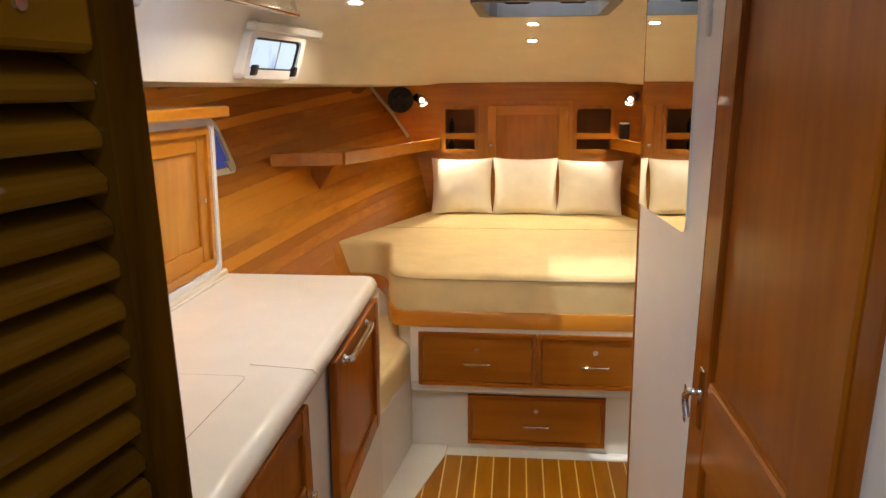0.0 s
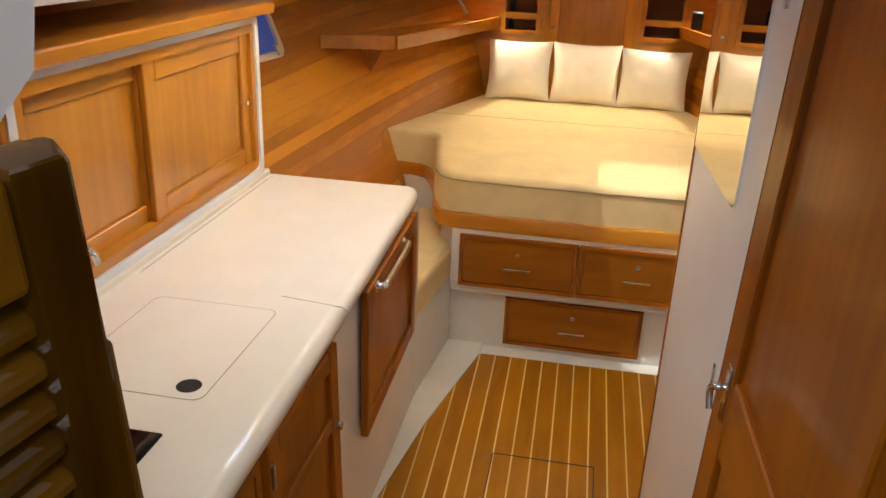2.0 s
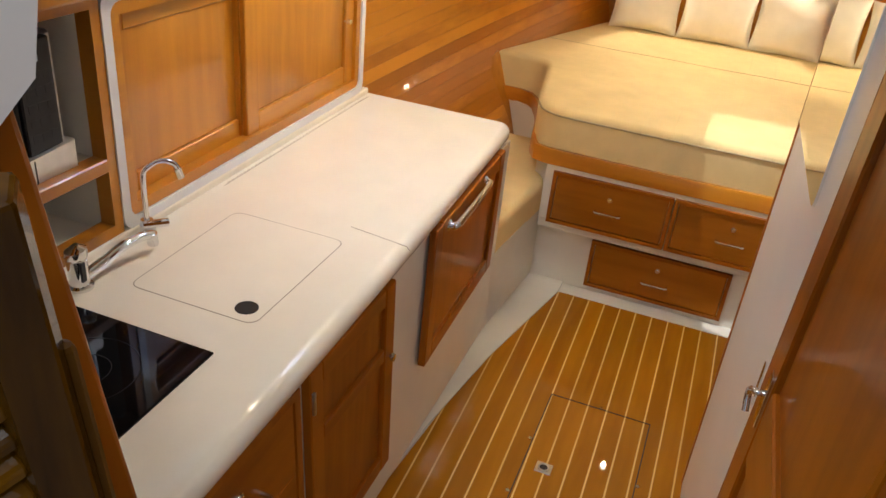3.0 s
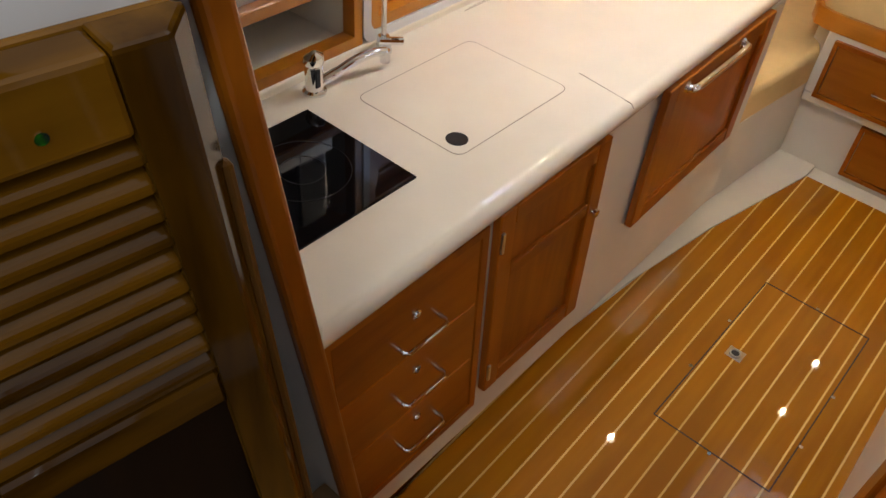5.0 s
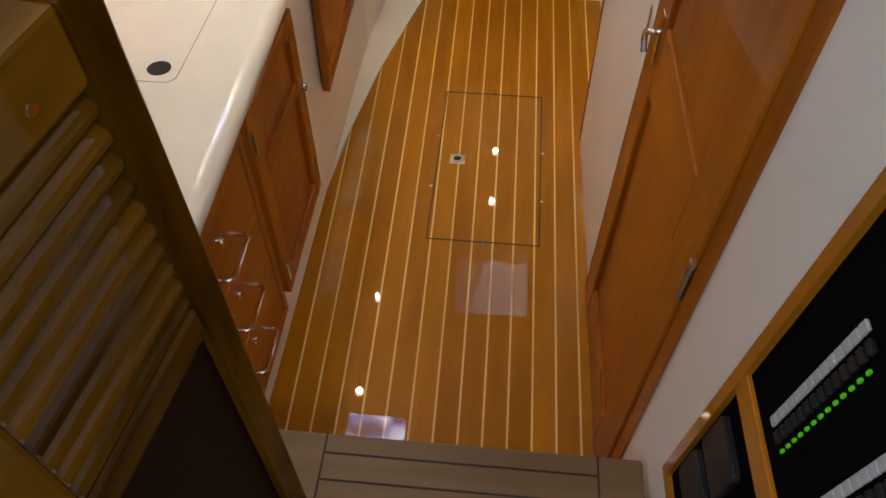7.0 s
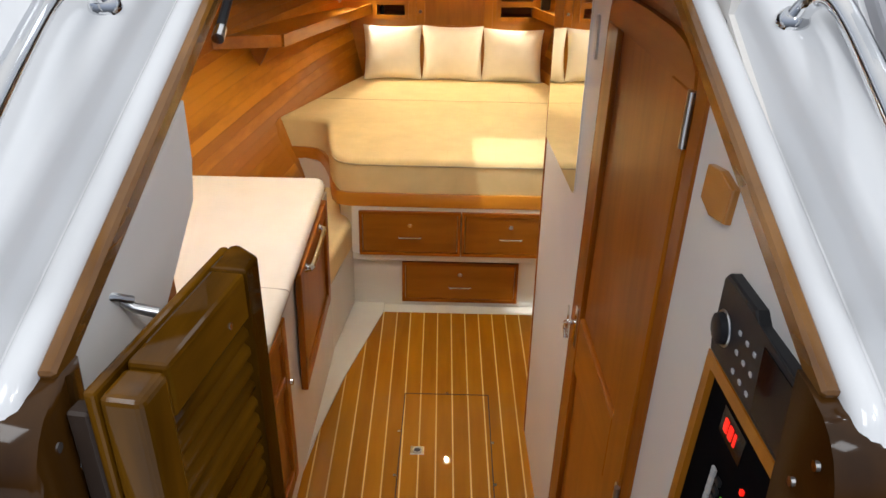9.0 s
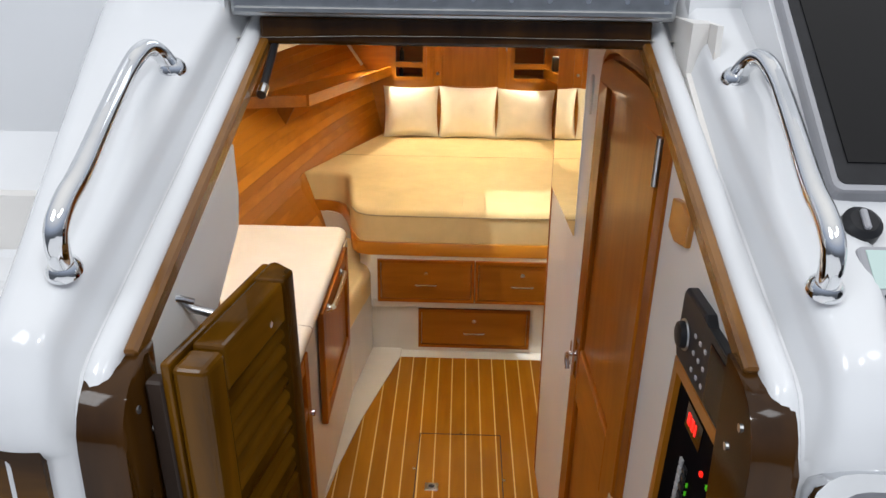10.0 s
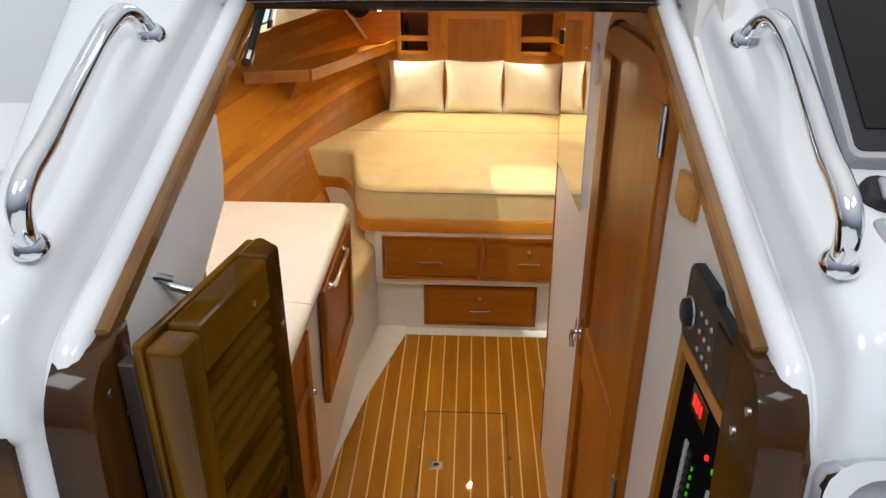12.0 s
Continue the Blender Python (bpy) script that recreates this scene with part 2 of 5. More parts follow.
def softened(outline, a, b, r, seg=5, below=False):
    """A flat outline pulled from z = a to z = b with broad round edges."""
    k = len(outline)
    area = sum(outline[i - 1][0] * outline[i][1] - outline[i][0] * outline[i - 1][1] for i in range(k))
    side = 1 if area > 0 else -1
    ins = []
    for i in range(k):
        p, q, n = Vector(outline[i - 1]), Vector(outline[i]), Vector(outline[(i + 1) % k])
        d0, d1 = (q - p).normalized(), (n - q).normalized()
        n0, n1 = Vector((-d0.y, d0.x)) * side, Vector((-d1.y, d1.x)) * side
        m = (n0 + n1).normalized()
        ins.append(m / max(0.5, m.dot(n0)))
    levels = []
    if below:
        levels += [(r * (1 - math.sin(q)), a + r * (1 - math.cos(q))) for q in (math.pi / 2 * j / seg for j in range(seg))]
    else:
        levels.append((0.0, a))
    levels += [(r * (1 - math.cos(q)), b - r + r * math.sin(q)) for q in (math.pi / 2 * j / seg for j in range(seg + 1))]
    levels.append((r + 0.004, b))
    bm = bmesh.new()
    rows = [[bm.verts.new((p[0] + m.x * d, p[1] + m.y * d, z)) for p, m in zip(outline, ins)] for d, z in levels]
    for lo, hi in zip(rows, rows[1:]):
        for i in range(k):
            bm.faces.new((lo[i], lo[(i + 1) % k], hi[(i + 1) % k], hi[i]))
    bm.faces.new(rows[0][::-1])
    bm.faces.new(rows[-1])
    return bm


def rounded(u0, u1, v0, v1, r, k=4):
    out = []
    for cx, cy, a in ((u1 - r, v1 - r, 0), (u0 + r, v1 - r, 90), (u0 + r, v0 + r, 180), (u1 - r, v0 + r, 270)):
        for i in range(k + 1):
            q = radians(a + 90 * i / k)
            out.append((cx + r * math.cos(q), cy + r * math.sin(q)))
    return out


def ring(outline, inset, a, b, P=ident, bev=0.0):
    """A flat frame along an outline, inset metres wide."""
    c = Vector((sum(p[0] for p in outline) / len(outline), sum(p[1] for p in outline) / len(outline)))
    us, vs = [p[0] for p in outline], [p[1] for p in outline]
    fu, fv = 1 - 2 * inset / (max(us) - min(us)), 1 - 2 * inset / (max(vs) - min(vs))
    cu, cv = (max(us) + min(us)) / 2, (max(vs) + min(vs)) / 2
    inner = [(cu + (u - cu) * fu, cv + (v - cv) * fv) for u, v in outline]
    bm = bmesh.new()
    k = len(outline)
    rows = [[bm.verts.new((*p, w)) for p in line] for line, w in ((outline, a), (outline, b), (inner, b), (inner, a))]
    for j in range(4):
        for i in range(k):
            bm.faces.new((rows[j][i], rows[j][(i + 1) % k], rows[(j + 1) % 4][(i + 1) % k], rows[(j + 1) % 4][i]))
    for v in bm.verts:
        v.co = P(*v.co)
    return bm


def tube(points, r, sides=12, bm=None, caps=True):
    """A round bar along a line of points."""
    own = bm if bm is not None else bmesh.new()
    pts = [Vector(p) for p in points]
    radii = r if isinstance(r, (list, tuple)) else [r] * len(pts)
    rows = []
    up = None
    for i, p in enumerate(pts):
        d = (pts[min(i + 1, len(pts) - 1)] - pts[max(i - 1, 0)]).normalized()
        if up is None:
            up = d.orthogonal().normalized()
        side = d.cross(up).normalized()
        up = side.cross(d).normalized()
        rows.append([own.verts.new(p + radii[i] * (math.cos(q) * up + math.sin(q) * side)) for q in (2 * math.pi * j / sides for j in range(sides))])
    for a, b in zip(rows, rows[1:]):
        for j in range(sides):
            own.faces.new((a[j], a[(j + 1) % sides], b[(j + 1) % sides], b[j]))
    if caps:
        own.faces.new(rows[0][::-1])
        own.faces.new(rows[-1])
    return own


def smooth_line(pts, per=6):
    """Catmull-Rom line through points."""
    p = [Vector(q) for q in pts]
    p = [2 * p[0] - p[1]] + p + [2 * p[-1] - p[-2]]
    out = []
    for i in range(1, len(p) - 2):
        for j in range(per):
            t = j / per
            out.append(0.5 * (2 * p[i] + (p[i + 1] - p[i - 1]) * t + (2 * p[i - 1] - 5 * p[i] + 4 * p[i + 1] - p[i + 2]) * t * t + (3 * p[i] - p[i - 1] - 3 * p[i + 1] + p[i + 2]) * t ** 3))
    out.append(p[-2])
    return out


def disc(at, axis, r, depth, sides=20, bm=None):
    a = Vector(at)
    return tube([a, a + Vector(axis).normalized() * depth], r, sides, bm)


def sheet(grid):
    bm = bmesh.new()
    rows = [[bm.verts.new(p) for p in line] for line in grid]
    for a, b in zip(rows, rows[1:]):
        for i in range(len(a) - 1):
            bm.faces.new((a[i], a[i + 1], b[i + 1], b[i]))
    return bm


def thick(bm, d):
    """Gives a sheet thickness."""
    bmesh.ops.recalc_face_normals(bm, faces=bm.faces)
    bmesh.ops.solidify(bm, geom=list(bm.faces), thickness=d)
    return bm


def holed(P, u0, u1, v0, v1, w0, w1, holes):
    """A board with rectangular openings through it."""
    us = sorted({u0, u1, *[h[0] for h in holes], *[h[1] for h in holes]})
    vs = sorted({v0, v1, *[h[2] for h in holes], *[h[3] for h in holes]})
    bm = bmesh.new()
    open_cell = lambda a, b: any(h[0] < a < h[1] and h[2] < b < h[3] for h in holes)
    solid = {(i, j): not open_cell((us[i] + us[i + 1]) / 2, (vs[j] + vs[j + 1]) / 2) for i in range(len(us) - 1) for j in range(len(vs) - 1)}
    vert = {}

    def at(i, j, w):
        if (i, j, w) not in vert:
            vert[i, j, w] = bm.verts.new(P(us[i], vs[j], w))
        return vert[i, j, w]
    for (i, j), full in solid.items():
        if not full:
            continue
        for w in (w0, w1):
            bm.faces.new((at(i, j, w), at(i + 1, j, w), at(i + 1, j + 1, w), at(i, j + 1, w)))
        for di, dj, e in ((-1, 0, ((i, j), (i, j + 1))), (1, 0, ((i + 1, j), (i + 1, j + 1))), (0, -1, ((i, j), (i + 1, j))), (0, 1, ((i, j + 1), (i + 1, j + 1)))):
            if not solid.get((i + di, j + dj), False):
                (a, b), (c, d) = e
                bm.faces.new((at(a, b, w0), at(c, d, w0), at(c, d, w1), at(a, b, w1)))
    return bm


def panel_door(root, P, u0, u1, v0, v1, woods, grain_v, grain_u, stile=0.05, thickness=0.02, raised=True):
    """Stiles, rails and a sunk panel, in front of w = 0."""
    part("stile", box(u0, u0 + stile, v0, v1, 0, thickness, 0.003, P), woods[grain_v], root)
    part("stile", box(u1 - stile, u1, v0, v1, 0, thickness, 0.003, P), woods[grain_v], root)
    part("rail", box(u0 + stile, u1 - stile, v0, v0 + stile, 0, thickness - 0.001, 0.003, P), woods[grain_u], root)
    part("rail", box(u0 + stile, u1 - stile, v1 - stile, v1, 0, thickness - 0.001, 0.003, P), woods[grain_u], root)
    part("panel", box(u0 + stile - 0.004, u1 - stile + 0.004, v0 + stile - 0.004, v1 - stile + 0.004, 0, thickness - 0.011, 0, P), woods[grain_v], root)


def bar_handle(root, P, u0, u1, v, w, rise=0.03, r=0.005, label="chrome bar handle", slope=0.0):
    pts = [P(u0, v, w), P(u0, v + slope, w + rise * 0.7), P(u0 + 0.008, v + slope, w + rise), P(u1 - 0.008, v + slope, w + rise), P(u1, v + slope, w + rise * 0.7), P(u1, v, w)]
    return part("handle", tube(pts, r, 8), CHROME, root, label, True)


def lock(root, P, u, v, w):
    bm = tube([P(u, v, w), P(u, v, w + 0.004)], 0.011, 14)
    tube([P(u, v, w + 0.004), P(u, v, w + 0.007)], 0.006, 10, bm)
    return part("push_lock", bm, CHROME, root, "round chrome push lock", True)

# ---------- faces of the cabin ----------


def xw(y):
    """Starboard bulkhead line."""
    return 0.335 + 0.016 * (2.41 - y)


def stbd(u, v, w):
    return (xw(u) - w, u, v)


def galley(u, v, w):
    return (-0.480 + w, u - 0.07 * (v - 0.25), v)


def upper(u, v, w):
    return (-1.035 + w, u, v)


def berth(u, v, w):
    return (u, 3.405 - w, v)


def bow(u, v, w):
    return (u, 5.28 - w, v)


def aft(u, v, w):
    return (u, 0.30 - w, v)


# ---------- hull sides ----------
HZ = [0.30, 0.78, 1.04, 1.24, 1.40, 1.56]
HY = [0.9, 2.8, 4.15, 5.3]
HW = [[1.10, 1.35, 1.45, 1.50, 1.52, 1.53], [0.95, 1.24, 1.36, 1.42, 1.46, 1.48], [0.74, 0.96, 1.12, 1.24, 1.32, 1.38], [0.50, 0.60, 0.655, 0.71, 0.82, 0.96]]


def half_width(y, z):
    c = [float(np.interp(z, HZ, row)) for row in HW]
    out = 0.0
    for i in range(4):
        k = 1.0
        for j in range(4):
            if j != i:
                k *= (y - HY[j]) / (HY[i] - HY[j])
        out += k * c[i]
    return out


def seam_z(y, z0):
    """Height of a plank seam that stands at z0 where y = 2.8 and climbs towards the bow."""
    d = y - 2.8
    return z0 + 0.052 * d + 0.014 * d * d


def hull_side(sign, name, y0):
    ys = [y0 + (5.30 - y0) * i / 24 for i in range(25)]
    base = [[(sign * (half_width(y, z) + 0.030), y, z) for y in ys] for z in [0.28 + 1.29 * j / 16 for j in range(17)]]
    wall = single(name, thick(sheet(base), 0.02), DARKIN, "hull side lined with varnished wood strips", kind="structure")
    pitch = 0.0430
    for j in range(37):
        z0 = 0.02 + pitch * j
        front = []
        for y in ys:
            a, b = max(seam_z(y, z0), 0.28), min(seam_z(y, z0 + pitch - 0.0012), 1.568)
            if b - a > 0.003:
                front.append(((sign * half_width(y, a), y, a), (sign * half_width(y, b), y, b)))
        if len(front) < 2:
            continue
        g = [[p[0] for p in front], [p[1] for p in front]]
        back = [[(x + sign * 0.020, y, z) for x, y, z in g[1]], [(x + sign * 0.020, y, z) for x, y, z in g[0]]]
        part("plank", sheet([g[0], g[1], back[0], back[1], g[0]]), HULLW, wall)


hull_side(-1, "wall_port", 1.30)
hull_side(1, "wall_starboard", 2.50)

# ---------- ceiling ----------
ZC = [(0.93, 1.915), (1.5, 1.905), (2.5, 1.885), (3.5, 1.868), (3.9, 1.846), (4.3, 1.802), (4.8, 1.735), (5.1, 1.65), (5.30, 1.585)]


def ceil_z(y):
    return float(np.interp(y, [p[0] for p in ZC], [p[1] for p in ZC]))


def trunk(y):
    return float(np.interp(y, [0.9, 2.6, 3.6, 4.6, 5.3], [1.02, 0.95, 0.82, 0.70, 0.62]))


def ceil_row(y):
    zc, t = ceil_z(y), trunk(y)
    low = 1.575
    h = max(zc - low, 0.0)
    out = half_width(y, 1.56) + 0.02
    half = [(out, low - 0.01), ((out + t) / 2, low - 0.004), (t + 0.02, low), (t, low + 0.10 * h), (t - 0.04, low + 0.52 * h), (t - 0.08, low + 0.75 * h), (t - 0.16, low + 0.88 * h), (t - 0.32, low + 0.95 * h), (0.315, zc - 0.004 * h), (0.0, zc)]
    half_port = half[:8] + [(0.165, zc - 0.004 * h), half[9]]
    left = [(-x, y, z) for x, z in half_port]
    return left + [(x, y, z) for x, z in reversed(half[:-1])]


ys = [0.93, 1.2, 1.6, 2.0, 2.4, 2.96, 3.26, 3.57, 3.72, 4.0, 4.3, 4.55, 4.8, 4.95, 5.1, 5.2, 5.30]
rows = [ceil_row(y) for y in ys]
cb = bmesh.new()
cv = [[cb.verts.new(p) for p in r] for r in rows]
for i in range(len(rows) - 1):
    for j in range(len(rows[0]) - 1):
        hatch_gap = 2.9 < ys[i] < 3.5 and j in (8, 9)
        if not hatch_gap:
            cb.faces.new((cv[i][j], cv[i][j + 1], cv[i + 1][j + 1], cv[i + 1][j]))
ceiling = single("ceiling", cb, HEADLINER, "cream padded headliner of the cabin", kind="structure", smooth=True)
# deck over the headliner, with the hatch opening
deck = single("deck", holed(ident, -1.75, 1.75, 0.98, 5.6, 1.945, 1.975, [(-0.165, 0.315, 2.98, 3.55)]), GEL, "white deck over the cabin", kind="structure")

# ---------- sole ----------
floor = single("floor", box(-1.15, 0.66, 0.55, 3.46, -0.06, -0.008), LINER, "white moulded cabin floor round the teak sole", kind="structure")
EDGE_X = [-0.53, -0.527, -0.505, -0.437, -0.312]
EDGE_Y = [0.9, 1.95, 2.27, 2.75, 3.345]


def y_end(x):
    return float(np.interp(x, EDGE_X[1:], EDGE_Y[1:])) if x > -0.527 else 1.95


def strip_x(k, y):
    a, b = -0.008 + k * 0.0643, -0.027 + k * 0.0673
    return a + (b - a) * (y - 1.30) / 1.425


def sole_piece(name, k0, d0, k1, d1, z, material):
    """A plank or strip between two joint lines, cut by the sole's edge."""
    def cut(k, d):
        y = 3.345
        for _ in range(4):
            y = y_end(strip_x(k, y) + d)
        return y
    e0, e1 = cut(k0, d0), cut(k1, d1)
    x0, x1 = strip_x(k0, 0.8) + d0, strip_x(k1, 0.8) + d1
    q = [(max(x0, -0.527), 0.80), (x1, 0.80), (strip_x(k1, e1) + d1, e1), (max(strip_x(k0, e0) + d0, -0.527), e0)]
    if q[1][0] - q[0][0] > 0.004:
        part(name, prism(q, -0.012, z), material, floor)


for k in range(-9, 9):
    sole_piece("plank", k, 0.003, k + 1, -0.003, 0.0, TEAK)
    if k > -9:
        sole_piece("strip", k, -0.003, k, 0.003, 0.0003, HOLLY)

hatch = thing("floor_hatch", (0.017, 1.88, 0), "teak floor hatch with dark joint and chrome ring pull", "hatch")
jb = bmesh.new()
HX0, HX1, HY0, HY1 = -0.161, 0.196, 1.882, 2.640
for a in ((HX0, HX1, HY0 - 0.002, HY0 + 0.002), (HX0, HX1, HY1 - 0.002, HY1 + 0.002), (HX0 - 0.002, HX0 + 0.002, HY0, HY1), (HX1 - 0.002, HX1 + 0.002, HY0, HY1)):
    box(*a, -0.01, 0.0012, 0, ident, 1, jb)
part("joint", jb, CAULK, hatch)
pull = part("ring_pull", box(-0.120, -0.066, 2.238, 2.286, 0, 0.004, 0.0015), CHROME, hatch, "square chrome ring pull")
rb = tube([(-0.093 + 0.016 * math.cos(q), 2.262 + 0.016 * math.sin(q), 0.006) for q in (2 * math.pi * i / 16 for i in range(17))], 0.0028, 6)
part("ring", rb, STEEL, pull, "", True)
part("well", box(-0.108, -0.078, 2.250, 2.274, 0.001, 0.0046), BLACKP, pull)
for hx, hy in ((HX0 - 0.01, 2.38), (HX0 - 0.01, 2.12), (HX1 + 0.006, 2.32), (HX1 + 0.006, 2.08), (0.02, HY0 - 0.008), (0.02, HY1 + 0.008)):
    part("screw", disc((hx, hy, 0), (0, 0, 1), 0.006, 0.002, 10), CHROME, hatch)

# ---------- berth ----------


def berth_line():
    """Port half of the berth's edge, from the hull to the middle."""
    pts = [(-0.955, 4.112), (-0.86, 4.104), (-0.80, 4.094), (-0.748, 4.070), (-0.710, 4.025), (-0.675, 3.94), (-0.633, 3.80), (-0.600, 3.62), (-0.574, 3.49), (-0.540, 3.425), (-0.482, 3.403), (-0.25, 3.40)]
    return pts


LINE = berth_line()
full = LINE + [(0.0, 3.398)] + [(-x, y) for x, y in reversed(LINE)]
head = [(0.60, 5.20), (-0.60, 5.20)]
base = single("berth_base", prism([(-0.47, 3.44), (0.66, 3.44), (0.66, 5.24), (-0.47, 5.24)], -0.008, 0.565), LINER, "white moulded base of the berth", kind="structure")
single("berth_ledge", box(-0.47, 0.66, 3.405, 3.46, 0.262, 0.306, 0.008, seg=2), LINER, "white moulded ledge between the drawers", kind="structure")
single("berth_face", box(-0.47, 0.66, 3.405, 3.45, 0.306, 0.565, 0.002), LINER, "white face panel round the upper drawers", kind="structure")
# edge board
inner = []
for i, p in enumerate(full):
    a, b = Vector(full[max(i - 1, 0)]), Vector(full[min(i + 1, len(full) - 1)])
    d = (b - a).normalized()
    inner.append((p[0] - d.y * 0.022, p[1] + d.x * 0.022))
rows4 = []
for line, z in ((full, 0.556), (full, 0.612), (full, 0.620), (inner, 0.622), (inner, 0.556)):
    rows4.append([(x, y, z) for x, y in line])
rows4[2] = [((x * 3 + u) / 4, (y * 3 + v) / 4, 0.622) for (x, y), (u, v) in zip(full, inner)]
rows4.append(rows4[0])
bm = sheet(rows4)
single("berth_edge_board", bm, CHERRY["x"], "curved varnished wooden edge board of the berth", "trim", smooth=True)
single("berth_platform", prism(inner + [(0.72, 4.6), *head, (-0.72, 4.6)][0:4], 0.556, 0.60), LINER, "white platform under the mattress", kind="structure")


def mattress_outline():
    pts = []
    src = [(-0.955, 4.152), (-0.86, 4.146), (-0.77, 4.136), (-0.712, 4.112), (-0.676, 4.06), (-0.658, 3.98), (-0.640, 3.87), (-0.606, 3.68), (-0.578, 3.56), (-0.538, 3.478), (-0.47, 3.437), (-0.40, 3.428), (-0.25, 3.425), (0.0, 3.423)]
    port = [(x, y) for x, y in src]
    line = port + [(-x, y) for x, y in reversed(port[:-1])]
    return line + [(0.80, 4.62), (0.595, 5.225), (-0.595, 5.225), (-0.80, 4.62)]


mattress = thing("mattress", (0, 4.3, 0.60), "beige fabric mattress with welted seams on the berth", "mattress")
out = mattress_outline()
mb = softened(out, 0.602, 0.786, 0.030, 5)
# the wings slope outwards towards the edge board
for v in mb.verts:
    v.co.y -= 0.030 * min(1.0, max(0.0, (0.775 - v.co.z) / 0.17)) * min(1.0, max(0.0, (abs(v.co.x) - 0.63) / 0.1)) * (v.co.y < 4.5)
part("cover", mb, FABRIC, mattress, "", True)
# quilted topper lines running fore and aft
for k in range(-4, 5):
    x0 = 0.115 * k
    pts = [(x0 * (1 + 0.05 * (y - 3.4)), y, 0.7845 + 0.0012 * math.sin(9 * y + k)) for y in [3.47 + 0.085 * i for i in range(20)]]
    part("quilt_seam", tube(pts, 0.0022, 5), FABRIC, mattress, "", True)
edge = [(x, y - 0.0005, 0.760) for x, y in out[8:19]]
part("piping", tube(smooth_line(edge, 3), 0.0042, 6), PIPING, mattress, "", True)
part("seam", tube([(-0.80 + 1.6 * i / 20, 4.55 + 0.004 * math.sin(i), 0.7855) for i in range(21)], 0.0025, 5), PIPING, mattress)


def pillow(name, at, w, h, d, tilt, turn, label):
    n = 18
    bm = bmesh.new()
    sides = []
    for s in (1, -1):
        rows = []
        for i in range(n + 1):
            line = []
            for j in range(n + 1):
                a, b = 2 * i / n - 1, 2 * j / n - 1
                puff = (max(0, (1 - abs(a) ** 2.4)) * max(0, (1 - abs(b) ** 2.4))) ** 0.55
                pin = 1 - 0.07 * (1 - abs(b) ** 2) * abs(a) ** 3
                pin2 = 1 - 0.07 * (1 - abs(a) ** 2) * abs(b) ** 3
                wr = 0.006 * noise.noise((a * 2.2 + at[0] * 9, b * 2.2, s))
                line.append(bm.verts.new((a * w / 2 * pin, s * (d / 2 * puff + wr * puff), b * h / 2 * pin2)))
            rows.append(line)
        for i in range(n):
            for j in range(n):
                bm.faces.new((rows[i][j], rows[i + 1][j], rows[i + 1][j + 1], rows[i][j + 1]))
    bmesh.ops.remove_doubles(bm, verts=bm.verts, dist=0.0004)
    m = pose(*at, tilt, 0, turn)
    bmesh.ops.transform(bm, matrix=m, verts=bm.verts)
    root = thing(name, (at[0], at[1], at[2] - h / 2), label, "pillow", "pillows at the berth's head")
    part("cover", bm, SATIN, root, "", True)
    return root


pillow("pillow", (-0.385, 5.13, 0.955), 0.385, 0.355, 0.14, -14, 3, "cream satin square pillow leaning on the bulkhead")
pillow("pillow", (0.010, 5.13, 0.955), 0.405, 0.360, 0.15, -13, 0, "cream satin square pillow leaning on the bulkhead, the middle one")
pillow("pillow", (0.405, 5.12, 0.950), 0.400, 0.350, 0.14, -14, -5, "cream satin square pillow leaning on the bulkhead")

# berth drawers
PD = berth


def drawer_front(u0, u1, v0, v1, label, P=PD, depth=0.0, trim=0.016, handle=None, lockv=None):
    root = thing("drawer", P((u0 + u1) / 2, v0, 0), label, "drawer", "berth drawers")
    part("frame", ring([(u0, v0), (u1, v0), (u1, v1), (u0, v1)], trim, -0.01, 0.016, P), DOORW["x"], root)
    front = part("front", box(u0 + trim + 0.002, u1 - trim - 0.002, v0 + trim + 0.002, v1 - trim - 0.002, -0.01, 0.010, 0.002, P), FRONTW, root)
    c = (u0 + u1) / 2
    bar_handle(front, P, c - 0.052, c + 0.052, handle, 0.010, 0.024)
    lock(front, P, c, lockv, 0.010)
    return root


drawer_front(-0.432, 0.070, 0.300, 0.535, "varnished wooden berth drawer with chrome handle, beside its pair", handle=0.402, lockv=0.462)
drawer_front(0.074, 0.560, 0.300, 0.535, "varnished wooden berth drawer with chrome handle, near the bulkhead panel", handle=0.402, lockv=0.462)


def low(u, v, w):
    return (u, 3.440 - w, v)


drawer_front(-0.222, 0.370, 0.020, 0.246, "low varnished wooden drawer under the ledge", P=low, handle=0.112, lockv=0.178)

